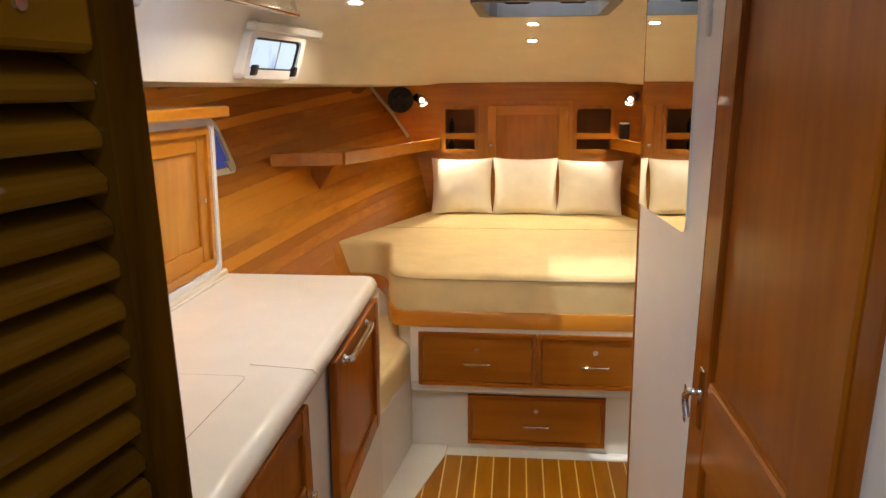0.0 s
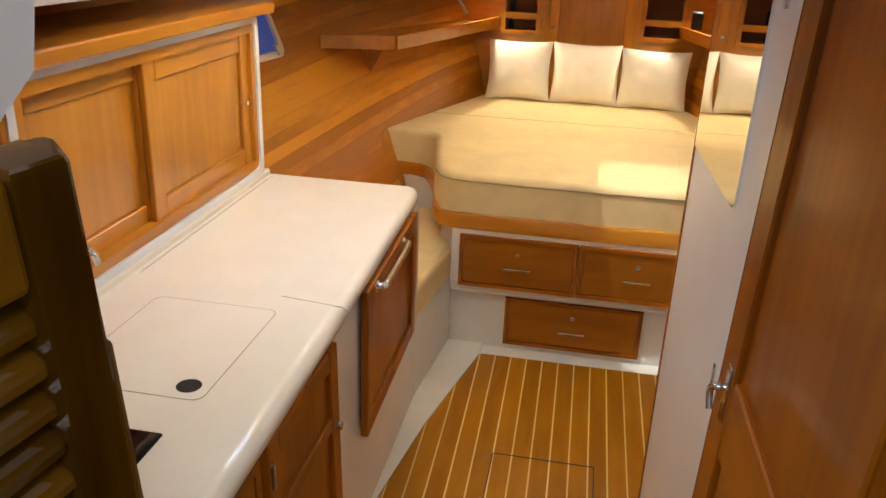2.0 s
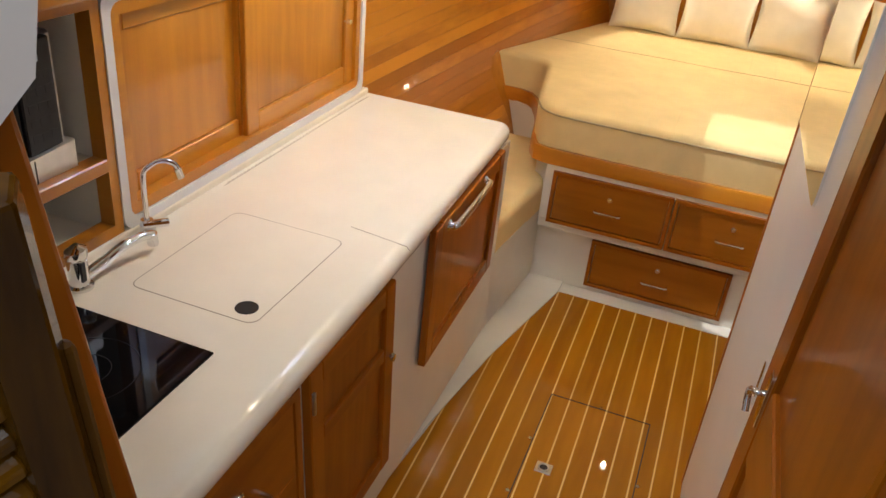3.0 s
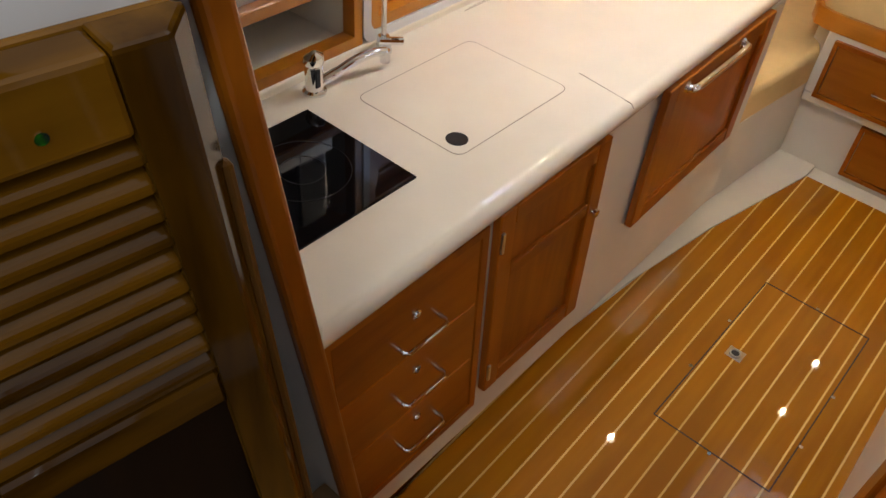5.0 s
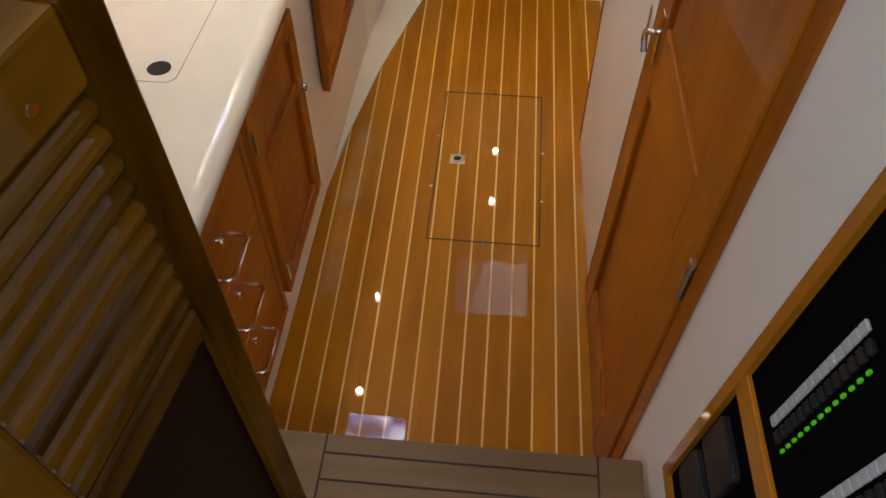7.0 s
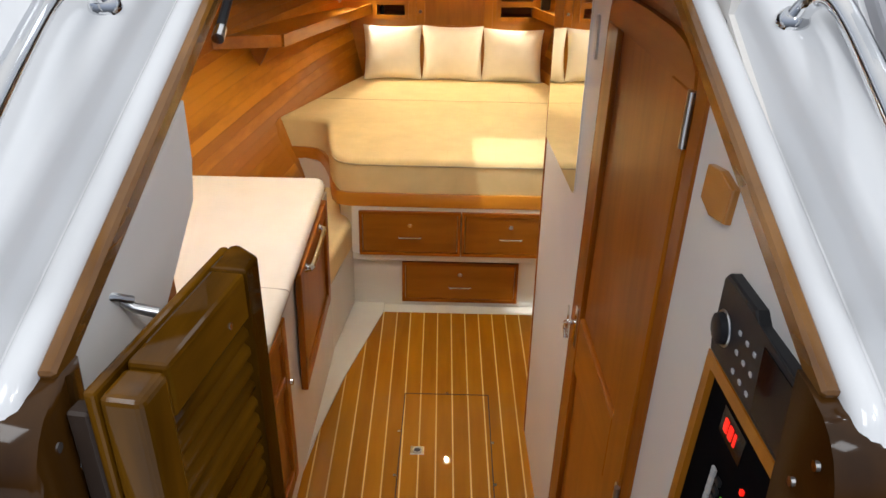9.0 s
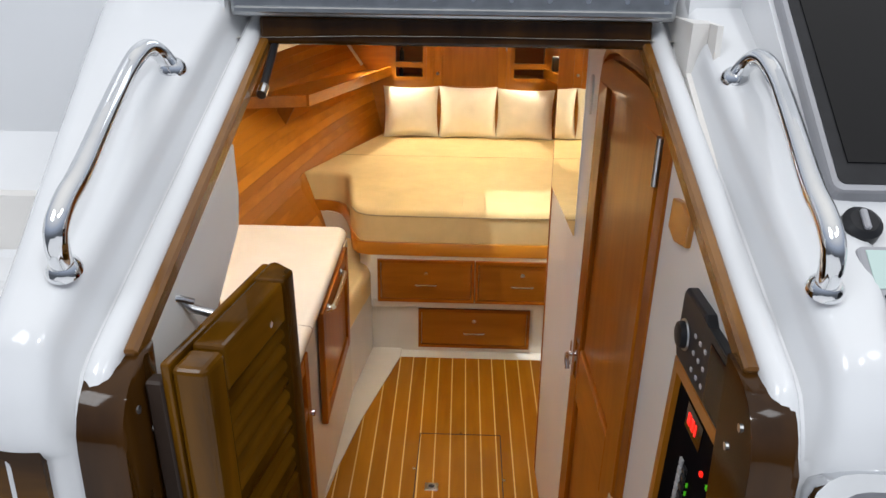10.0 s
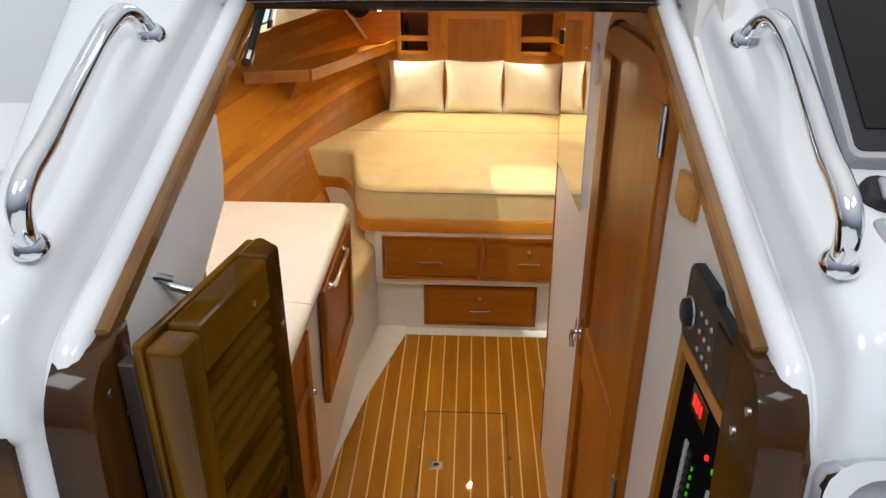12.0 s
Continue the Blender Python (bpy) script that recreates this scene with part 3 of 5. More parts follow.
# ---------- bow bulkhead ----------
CUB = [(-0.515, -0.300, 1.160, 1.440), (0.312, 0.548, 1.160, 1.440)]
bulk = single("wall_bow", holed(bow, -0.97, 0.97, 0.45, 1.62, -0.03, 0.0, CUB), CHERRY["x"], "varnished wooden bulkhead at the berth's head", kind="structure")
for u0, u1, v0, v1 in CUB:
    cub = thing("cubby", bow((u0 + u1) / 2, v0, 0), "open wooden cubby with a cross rail in the bulkhead", "cubby", "bulkhead cubbies")
    part("frame", ring([(u0 - 0.012, v0 - 0.012), (u1 + 0.012, v0 - 0.012), (u1 + 0.012, v1 + 0.012), (u0 - 0.012, v1 + 0.012)], 0.026, -0.004, 0.014, bow), CHERRY["z"], cub)
    part("cross_rail", box(u0, u1, 1.238, 1.276, -0.012, 0.012, 0.003, bow), CHERRY["x"], cub)
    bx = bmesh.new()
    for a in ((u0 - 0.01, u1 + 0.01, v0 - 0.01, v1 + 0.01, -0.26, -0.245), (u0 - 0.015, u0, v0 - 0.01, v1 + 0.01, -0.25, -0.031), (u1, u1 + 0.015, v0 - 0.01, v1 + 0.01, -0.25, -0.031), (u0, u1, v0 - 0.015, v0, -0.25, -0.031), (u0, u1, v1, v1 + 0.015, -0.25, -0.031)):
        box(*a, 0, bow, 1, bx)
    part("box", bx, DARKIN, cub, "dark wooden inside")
for dx, dz, h in ((-0.49, 1.161, 0.055), (-0.485, 1.278, 0.07)):
    bt = tube([(dx + 0.02, 5.33, dz), (dx + 0.02, 5.33, dz + h), (dx + 0.02, 5.33, dz + h + 0.005), (dx + 0.02, 5.33, dz + h + 0.02)], [0.016, 0.016, 0.007, 0.007], 12)
    single("bottle", bt, BLACKP, "small dark bottle in a bulkhead cubby", "bottle", smooth=True)
locker = thing("locker_door", bow(0.017, 1.05, 0), "varnished wooden locker door in the bulkhead", "door")
part("frame", ring([(-0.262, 1.03), (0.296, 1.03), (0.296, 1.475), (-0.262, 1.475)], 0.022, -0.004, 0.010, bow), CHERRY["z"], locker)
panel_door(locker, bow, -0.236, 0.270, 1.055, 1.448, CHERRY, "z", "x", 0.058, 0.016)
lock(locker, bow, -0.208, 1.20, 0.016)
part("hinge", box(0.262, 0.272, 1.36, 1.405, 0.01, 0.020, 0.002, bow), CHROME, locker, "chrome hinge")
single("bow_trim", box(-0.95, 0.95, 1.555, 1.58, 0.001, 0.012, 0.003, bow), CHERRY["x"], "varnished wooden trim under the headliner", kind="structure")

for s in (-1, 1):
    sh = thing("shelf", (s * 0.9, 4.7, 1.20), "varnished wooden shelf with a fascia along the hull", "shelf", "side shelves")
    front = [(-1.245, 4.005), (-0.905, 4.10), (-0.55, 5.275)]
    backl = [(-half_width(y, 1.22) + 0.002, y) for y in (5.275, 4.9, 4.5, 4.15)]
    outl = [(s * -x if s > 0 else x, y) for x, y in front + backl]
    part("board", prism(outl, 1.195, 1.215), CHERRY["y"], sh)
    for (ax, ay), (bx_, by) in zip(front, front[1:]):
        d = Vector((bx_ - ax, by - ay)).normalized()
        nrm = Vector((d.y, -d.x)) * 0.018
        quad = [(ax + nrm.x, ay + nrm.y), (bx_ + nrm.x, by + nrm.y), (bx_, by), (ax, ay)]
        part("fascia", prism([(-x if s > 0 else x, y) for x, y in quad], 1.180, 1.245, bev=0.004), CHERRY["y"], sh)
    bk = [(-1.12, 1.182), (-0.97, 1.182), (-1.02, 1.13), (-1.075, 1.03), (-1.12, 1.03)]
    part("bracket", prism([(-x if s > 0 else x, z) for x, z in bk], 4.285, 4.315, P=lambda u, v, w: (u, w, v)), CHERRY["z"], sh)

# fan and reading lamps
fan = thing("cabin_fan", (-0.80, 5.16, 1.42), "small black cabin fan on the bulkhead", "fan")
c = Vector((-0.768, 5.14, 1.488))
ax = Vector((0.25, -1, -0.1)).normalized()
part("housing", tube([c - ax * 0.032, c - ax * 0.030, c, c + ax * 0.012, c + ax * 0.013], [0.01, 0.062, 0.082, 0.080, 0.06], 24), BLACKP, fan, "", True)
part("hub", disc(c + ax * 0.010, ax, 0.026, 0.02, 16), BLACKP, fan, "", True)
part("bracket", tube([c - ax * 0.02, c - ax * 0.13], 0.012, 8), BLACKP, fan)
e1 = ax.orthogonal().normalized()
e2 = ax.cross(e1)
for i in range(5):
    q = 2 * math.pi * i / 5
    d, s_ = e1 * math.cos(q) + e2 * math.sin(q), -e1 * math.sin(q) + e2 * math.cos(q)
    g = [[c + ax * (0.018 + 0.012 * a) + d * (0.024 + 0.05 * r) + s_ * (a - 0.5) * (0.02 + 0.025 * r) for a in (0, 1)] for r in (0, 0.5, 1)]
    part("blade", thick(sheet(g), 0.002), BLACKP, fan)
for s in (-1, 1):
    rl = thing("reading_light", (s * 0.665, 5.27, 1.46), "swivel chrome reading light on the bulkhead", "lamp", "reading lights")
    a, b = Vector((s * 0.650, 5.20, 1.500)), Vector((s * 0.630, 5.145, 1.473))
    part("base", disc((s * 0.68, 5.279, 1.500), (0, -1, 0), 0.026, 0.014, 18), CHROME, rl, "", True)
    part("arm", tube([(s * 0.68, 5.27, 1.500), a], 0.007, 8), CHROME, rl)
    part("shade", tube([a, a + (b - a) * 0.2, b], [0.012, 0.024, 0.030], 18, caps=False), CHROME, rl, "", True)
    part("bulb", disc(a + (b - a) * 0.55, b - a, 0.015, 0.004, 16), BULB, rl, "lit bulb")

# ---------- ceiling fittings ----------
# the last of these is an added, unseen one
for x, y, z in DOWN:
    dl = thing("downlight", (x, y, z), "small round recessed ceiling downlight, lit", "lamp", "ceiling downlights")
    part("rim", tube([(x, y, z + 0.02), (x, y, z - 0.004), (x, y, z - 0.006)], [0.034, 0.034, 0.023], 20, caps=False), CHROME, dl, "", True)
    part("lens", disc((x, y, z - 0.010), (0, 0, 1), 0.0225, 0.012, 20), LED, dl, "lit lens")

dh = thing("deck_hatch", (0.0, 3.17, 1.87), "tinted deck hatch in a grey metal frame", "hatch")
part("frame", ring(rounded(-0.185, 0.335, 2.950, 3.580, 0.06), 0.042, 1.840, 1.985), DARKGREY, dh)
pane = part("pane", box(-0.15, 0.30, 2.99, 3.54, 1.94, 1.948), GLASS, dh, "tinted glass pane")
pane.visible_shadow = False
for hx in (-0.03, 0.19):
    part("latch", box(hx - 0.05, hx + 0.05, 3.44, 3.47, 1.88, 1.91, 0.006), BLACKP, dh, "black latch handle")

rail = thing("grab_rail", (-0.80, 2.5, 1.79), "chrome grab rail under the headliner", "rail")
part("bar", tube([(-0.755, 1.7, 1.775), (-0.755, 2.86, 1.800)], 0.011, 12), CHROME, rail, "", True)
for y, z in ((2.84, 1.80), (1.9, 1.78)):
    part("stanchion", tube([(-0.755, y, z), (-0.770, y, z + 0.055)], 0.009, 10), CHROME, rail)

# portlight in the trunk side


def port_light(y0, y1, z0, z1, xa, xb, label):
    P = lambda u, v, w: (xa + (xb - xa) * (u - y0) / (y1 - y0) + w + 0.30 * (v - z0), u, v)
    r = thing("portlight", P((y0 + y1) / 2, z0, 0), label, "window")
    part("frame", ring(rounded(y0, y1, z0, z1, 0.03), 0.030, -0.02, 0.020, P), GEL, r)
    part("gasket", ring(rounded(y0 + 0.028, y1 - 0.028, z0 + 0.028, z1 - 0.028, 0.02), 0.008, -0.01, 0.012, P), BLACKP, r)
    part("pane", prism(rounded(y0 + 0.03, y1 - 0.03, z0 + 0.03, z1 - 0.03, 0.02), 0.0, 0.004, P), HALLVIEW, r, "pane with the bright hall behind")
    part("mullion", box(y0 + 0.58 * (y1 - y0), y0 + 0.60 * (y1 - y0), z0 + 0.03, z1 - 0.03, 0.003, 0.006, 0, P), GREYP, r)
    part("shade", box(y0 - 0.02, y1 + 0.10, z1 - 0.012, z1 + 0.018, 0.0, 0.035, 0.006, P), GEL, r, "rolled white shade")
    for u in (y0 + 0.06, y1 - 0.06):
        part("dog", box(u - 0.014, u + 0.014, z0 + 0.010, z0 + 0.045, 0.016, 0.034, 0.004, P), BLACKP, r, "black latch")
    return r


port_light(2.70, 3.12, 1.588, 1.750, -0.922, -0.860, "white framed portlight with black latches")
# unseen second portlight, its glowing pane added for a bluish reflection in the sole
port_light(1.42, 1.88, 1.582, 1.752, -1.010, -0.965, "unseen white framed portlight added above the galley")
hp = thing("hull_portlight", (-1.29, 3.5, 1.2), "white framed portlight in the hull side", "window")
P = lambda u, v, w: (-half_width(u, v) + w, u, v)
part("frame", ring(rounded(3.30, 3.69, 1.185, 1.430, 0.06), 0.026, -0.004, 0.022, P), GEL, hp)
part("pane", prism(rounded(3.325, 3.665, 1.210, 1.405, 0.045), 0.003, 0.008, P), glow("blue_view", (0.04, 0.08, 0.34), 0.4), hp, "dark blue pane")

# corner trim and the veneer wing at the berth's end
for s in (-1, 1):
    single("corner_trim", tube([(s * (half_width(5.26, z) - 0.004), 5.262, z) for z in (1.565, 1.48, 1.40, 1.32, 1.25)], 0.013, 8), LINER, "pale moulded trim in the bow corner", kind="structure", smooth=True)
wing = sheet([[(-0.960, 4.150, 0.775), (-0.800, 4.170, 0.440)], [(-1.010, 3.960, 0.700), (-0.930, 3.800, 0.440)], [(-1.060, 3.740, 0.560), (-1.060, 3.640, 0.440)]])
single("berth_wing", thick(wing, 0.012), CHERRY["z"], "plain veneered panel below the hull strips", kind="structure")
for u, v in ((3.38, 1.205), (3.63, 1.205)):
    part("latch", box(u - 0.016, u + 0.016, v - 0.012, v + 0.03, 0.012, 0.030, 0.004, P), STEEL, hp)
single("shelf_speaker", box(0.575, 0.635, 5.12, 5.18, 1.246, 1.345, 0.010, seg=2), BLACKP, "small black box on the shelf's end", "speaker")
gh = thing("galley_hatch", (-0.62, 2.15, 1.85), "small ceiling hatch over the galley with hall light behind", "hatch")
GX0, GX1, GY0, GY1 = -0.76, -0.30, 2.02, 2.30


def over(u, v, w):
    return (u, v, 1.858 - 0.16 * max(0.0, -0.63 - u) - w)


part("frame", ring(rounded(GX0, GX1, GY0, GY1, 0.03), 0.022, -0.012, 0.010, over), GEL, gh)
part("pane", prism(rounded(GX0 + 0.02, GX1 - 0.02, GY0 + 0.02, GY1 - 0.02, 0.02), 0.0, 0.004, over), SKYVIEW, gh, "pane with hall lamps behind")

# ---------- galley ----------
CT = [(-1.07, 0.90), (-0.445, 0.90), (-0.452, 1.4), (-0.462, 1.9), (-0.478, 2.5), (-0.484, 2.70), (-0.486, 2.765), (-0.493, 2.790), (-0.508, 2.808), (-0.53, 2.815), (-1.07, 2.815)]
counter = thing("countertop", (-0.76, 1.85, 0.88), "cream solid-surface galley countertop with a rounded edge", "countertop")
part("slab", softened(CT, 0.860, 0.92, 0.029, 6, True), COUNTER, counter, "", True)
part("upstand", box(-1.06, -1.020, 0.90, 2.79, 0.915, 0.940, 0.006, seg=2), COUNTER, counter)
lid = part("sink_lid", prism(rounded(-0.895, -0.600, 1.408, 1.792, 0.022), 0.918, 0.9206), COUNTER, counter, "flush cream sink cover")
part("joint", ring(rounded(-0.8965, -0.5985, 1.4065, 1.7935, 0.023), 0.0016, 0.915, 0.9208), GROOVE, counter)
# flat black disc: the shade inside a finger hole put into its colour
part("finger_hole_disc", disc((-0.643, 1.451, 0.917), (0, 0, 1), 0.024, 0.0042, 28), BLACKP, lid, "round black disc painted as a shaded finger hole")
part("joint", tube([(-0.455, 1.845, 0.912), (-0.463, 1.847, 0.9195), (-0.62, 1.867, 0.9202)], 0.0012, 5), GROOVE, counter)
for i in range(44):
    y = 1.92 + 0.0185 * i
    part("vent_slot", box(-1.0085, -1.0065, y, y + 0.011, 0.917, 0.9208), GROOVE, counter)
part("joint", tube([(-1.003, 1.90, 0.9202), (-1.003, 2.76, 0.9202)], 0.001, 4), GROOVE, counter)

cook = thing("cooktop", (-0.77, 1.15, 0.92), "black glass ceramic cooktop in the countertop", "cooktop")
part("glass", box(-0.928, -0.612, 0.99, 1.297, 0.917, 0.9245, 0.002), BLACKG, cook)
for cx, cy, r in ((-0.775, 1.15, 0.095), (-0.775, 1.15, 0.045)):
    rg = bmesh.new()
    k = 40
    o = [[rg.verts.new((cx + q * math.cos(2 * math.pi * i / k), cy + q * math.sin(2 * math.pi * i / k), 0.9249)) for i in range(k)] for q in (r, r - 0.0015)]
    for i in range(k):
        rg.faces.new((o[0][i], o[0][(i + 1) % k], o[1][(i + 1) % k], o[1][i]))
    part("burner_ring", rg, BLACKP, cook)

tap = thing("mixer_tap", (-0.975, 1.362, 0.92), "chrome mixer tap on the countertop", "tap")
part("body", tube([(-0.972, 1.356, 0.92), (-0.972, 1.356, 0.926), (-0.972, 1.356, 0.930), (-0.972, 1.356, 0.982), (-0.972, 1.356, 0.990)], [0.027, 0.027, 0.020, 0.020, 0.018], 20), CHROME, tap, "", True)
part("lever", tube([(-0.972, 1.356, 0.989), (-0.972, 1.356, 0.994), (-0.972, 1.357, 1.006), (-0.974, 1.354, 1.012)], [0.020, 0.023, 0.022, 0.012], 18), CHROME, tap, "", True)
part("lever_slot", box(-0.956, -0.951, 1.344, 1.358, 0.940, 0.985, 0.002), BLACKP, tap)
part("spout", tube(smooth_line([(-0.968, 1.368, 0.940), (-0.962, 1.41, 0.950), (-0.953, 1.46, 0.966), (-0.944, 1.51, 0.970), (-0.938, 1.540, 0.964)], 5), [0.012] * 6 + [0.0105] * 15, 12), CHROME, tap, "", True)
part("aerator", tube([(-0.938, 1.538, 0.968), (-0.938, 1.539, 0.940)], 0.012, 12), CHROME, tap, "", True)
tap2 = thing("water_tap", (-0.995, 1.592, 0.92), "slim chrome swan-neck water tap", "tap")
part("body", tube([(-0.995, 1.592, 0.92), (-0.995, 1.592, 0.962)], [0.020, 0.014], 14), CHROME, tap2, "", True)
part("spout", tube(smooth_line([(-0.995, 1.592, 0.95), (-0.995, 1.592, 1.06), (-0.990, 1.600, 1.085), (-0.975, 1.625, 1.098), (-0.955, 1.648, 1.088), (-0.948, 1.655, 1.068)], 5), 0.0065, 10), CHROME, tap2, "", True)
part("nozzle", tube([(-0.950, 1.653, 1.076), (-0.946, 1.658, 1.052)], 0.009, 10), CHROME, tap2)
part("valve", tube([(-0.995, 1.575, 0.955), (-0.965, 1.625, 0.948)], 0.010, 10), CHROME, tap2)

# galley front: white moulding with units
GB = thing("galley_front", (-0.5, 1.9, 0), "white moulded galley base", "cabinet", kind="structure")
part("moulding", box(-1.15, -0.487, 0.90, 2.795, 0.10, 0.862), LINER, GB)
part("kick", box(-1.15, -0.532, 0.90, 2.795, -0.01, 0.112), LINER, GB)
ks = [(-0.487, 0.16), (-0.490, 0.10), (-0.531, 0.0), (-0.60, 0.0), (-0.60, 0.16)]
part("cove", prism([(x, z) for x, z in ks], 0.90, 2.60, P=lambda u, v, w: (u, w, v)), LINER, GB)

du = thing("drawer_unit", (-0.48, 1.16, 0.24), "varnished wooden galley unit of three drawers", "cabinet")
part("frame", ring([(0.955, 0.225), (1.398, 0.225), (1.398, 0.852), (0.955, 0.852)], 0.020, -0.01, 0.014, galley), DOORW["z"], du)
for v0, v1, hv in ((0.640, 0.830, 0.705), (0.445, 0.636, 0.528), (0.247, 0.441, 0.350)):
    f = part("drawer", box(0.977, 1.376, v0, v1, -0.01, 0.011, 0.002, galley), DOORW["y"], du, "varnished drawer front")
    bar_handle(f, galley, 1.130, 1.252, hv - 0.004, 0.011, 0.030, 0.005)
    lock(f, galley, 1.187, hv + 0.05, 0.011)
cd = thing("galley_cabinet", (-0.48, 1.62, 0.25), "varnished wooden galley cabinet door with two sunk panels", "cabinet")
for a in ((1.430, 1.482, 0.250, 0.858), (1.785, 1.838, 0.250, 0.858)):
    part("stile", box(*a, -0.005, 0.018, 0.003, galley), DOORW["z"], cd)
for a in ((1.482, 1.785, 0.250, 0.305), (1.482, 1.785, 0.640, 0.680), (1.482, 1.785, 0.806, 0.858)):
    part("rail", box(*a, -0.005, 0.017, 0.003, galley), DOORW["y"], cd)
part("panel", box(1.478, 1.79, 0.30, 0.645, -0.005, 0.006, 0, galley), DOORW["z"], cd)
part("panel", box(1.478, 1.79, 0.675, 0.81, -0.005, 0.006, 0, galley), DOORW["z"], cd)
part("knob", tube([galley(1.812, 0.640, 0.018), galley(1.812, 0.640, 0.022), galley(1.812, 0.640, 0.024), galley(1.812, 0.640, 0.032)], [0.006, 0.006, 0.011, 0.010], 14), CHROME, cd, "small chrome knob", True)
for hv in (0.33, 0.78):
    part("hinge", box(1.433, 1.443, hv - 0.03, hv + 0.03, 0.016, 0.024, 0.002, galley), STEEL, cd)
fr = thing("fridge_drawer", (-0.48, 2.36, 0.41), "varnished wooden fridge drawer front with a chrome pull", "cabinet")
P = lambda u, v, w: (-0.480 - 0.012 * (u - 2.06) / 0.6 + w, u, v)
panel_door(fr, P, 2.045, 2.690, 0.425, 0.868, DOORW, "z", "y", 0.055, 0.022)
part("handle", tube(smooth_line([P(2.145, 0.842, 0.020), P(2.148, 0.842, 0.034), P(2.175, 0.842, 0.040), P(2.31, 0.842, 0.041), P(2.445, 0.842, 0.040), P(2.472, 0.842, 0.034), P(2.475, 0.842, 0.020)], 5), 0.0112, 12), CHROME, fr, "stout chrome pull handle", True)

for u in (2.145, 2.475):
    part("boss", tube([P(u, 0.842, 0.020), P(u, 0.842, 0.027)], [0.017, 0.014], 16), CHROME, fr, "round chrome mounting boss", True)

# settee between galley and berth
st = thing("settee_cushion", (-0.68, 3.1, 0.30), "beige fabric seat cushion between galley and berth", "cushion")
so = [(-0.535, 2.825), (-0.470, 3.42), (-0.500, 3.52), (-0.60, 3.90), (-0.95, 3.90), (-1.0, 2.825)]
part("cover", softened(so, 0.335, 0.470, 0.035, 4), FABRIC, st, "", True)
single("settee_base", prism([(-0.532, 2.80), (-0.47, 3.44), (-0.65, 3.98), (-0.70, 4.06), (-1.0, 4.06), (-1.0, 2.80)], -0.008, 0.34), LINER, "white moulded settee base", kind="structure")
single("settee_cove", prism([(-0.527, 1.96), (-0.507, 2.27), (-0.439, 2.75), (-0.314, 3.345), (-0.314, 3.46), (-0.60, 3.46), (-0.60, 1.96)], -0.01, 0.0015, bev=0.0), LINER, "white moulded floor edge", kind="structure")
single("settee_back", prism([(-0.655, 3.99), (-0.60, 3.83), (-0.535, 3.50), (-0.47, 3.46), (-0.45, 3.6), (-0.60, 4.2), (-0.92, 4.25), (-0.92, 4.16)], 0.33, 0.56), LINER, "white moulded back under the berth edge", kind="structure")

# upper cabinet with sliding doors, and microwave niche
uc = thing("upper_cabinet", (-1.1, 2.15, 0.94), "white framed cabinet with two sliding wooden doors", "cabinet")
part("carcass", box(-1.30, -1.10, 1.55, 2.74, 0.94, 1.46), LINER, uc)
part("frame", ring(rounded(1.555, 2.745, 0.938, 1.462, 0.03), 0.024, -0.07, 0.012, upper), GEL, uc, "white moulded frame")
part("trim", ring([(1.580, 0.963), (2.720, 0.963), (2.720, 1.437), (1.580, 1.437)], 0.028, -0.06, 0.006, upper), CHERRY["y"], uc)
sd = part("sliding_door", box(1.60, 2.10, 0.985, 1.415, -0.052, -0.046, 0, upper), CHERRY["z"], uc)
up1 = lambda u, v, w: upper(u, v, w - 0.046)
up2 = lambda u, v, w: upper(u, v, w - 0.024)
panel_door(sd, up1, 1.605, 2.115, 0.988, 1.412, CHERRY, "z", "y", 0.050, 0.018)
sd2 = part("sliding_door", box(2.065, 2.70, 0.985, 1.415, -0.030, -0.025, 0, upper), CHERRY["z"], uc)
panel_door(sd2, up2, 2.070, 2.695, 0.988, 1.412, CHERRY, "z", "y", 0.058, 0.018)
for root, u, v, w in ((sd2, 2.625, 1.20, -0.006),):
    part("knob", tube([upper(u, v, w), upper(u, v, w + 0.012), upper(u, v, w + 0.014), upper(u, v, w + 0.024)], [0.004, 0.004, 0.009, 0.008], 12), CHROME, root, "small brass knob", True)
tp = thing("galley_shelf", (-1.15, 2.0, 1.462), "varnished wooden top ledge over the galley cabinet", "shelf")
part("ledge", box(-1.34, -0.985, 0.98, 2.80, 1.464, 1.500, 0.006, seg=2), CHERRY["y"], tp)

nc = thing("microwave_niche", (-1.1, 1.25, 0.94), "wooden framed niche with an open shelf", "cabinet")
bx = bmesh.new()
for a in ((-1.42, -1.40, 0.98, 1.55, 0.92, 1.46), (-1.40, -1.06, 0.96, 0.98, 0.92, 1.46), (-1.40, -1.06, 1.53, 1.55, 0.92, 1.46), (-1.40, -1.06, 0.98, 1.53, 0.925, 0.945), (-1.40, -1.06, 0.98, 1.53, 1.105, 1.120)):
    box(*a, 0, ident, 1, bx)
part("box", bx, LINER, nc)
part("frame", ring([(0.965, 0.94), (1.555, 0.94), (1.555, 1.46), (0.965, 1.46)], 0.026, -0.03, 0.008, upper), CHERRY["z"], nc)
part("cross_rail", box(0.99, 1.53, 1.094, 1.124, -0.03, 0.010, 0.003, upper), CHERRY["y"], nc)
mw = thing("microwave", (-1.2, 1.25, 1.12), "steel and black glass microwave in the niche", "microwave")
part("body", box(-1.38, -1.075, 1.01, 1.475, 1.122, 1.40, 0.006), STEEL, mw)
part("door", box(1.012, 1.365, 1.155, 1.395, -0.045, -0.028, 0.003, upper), BLACKG, mw, "black glass door")
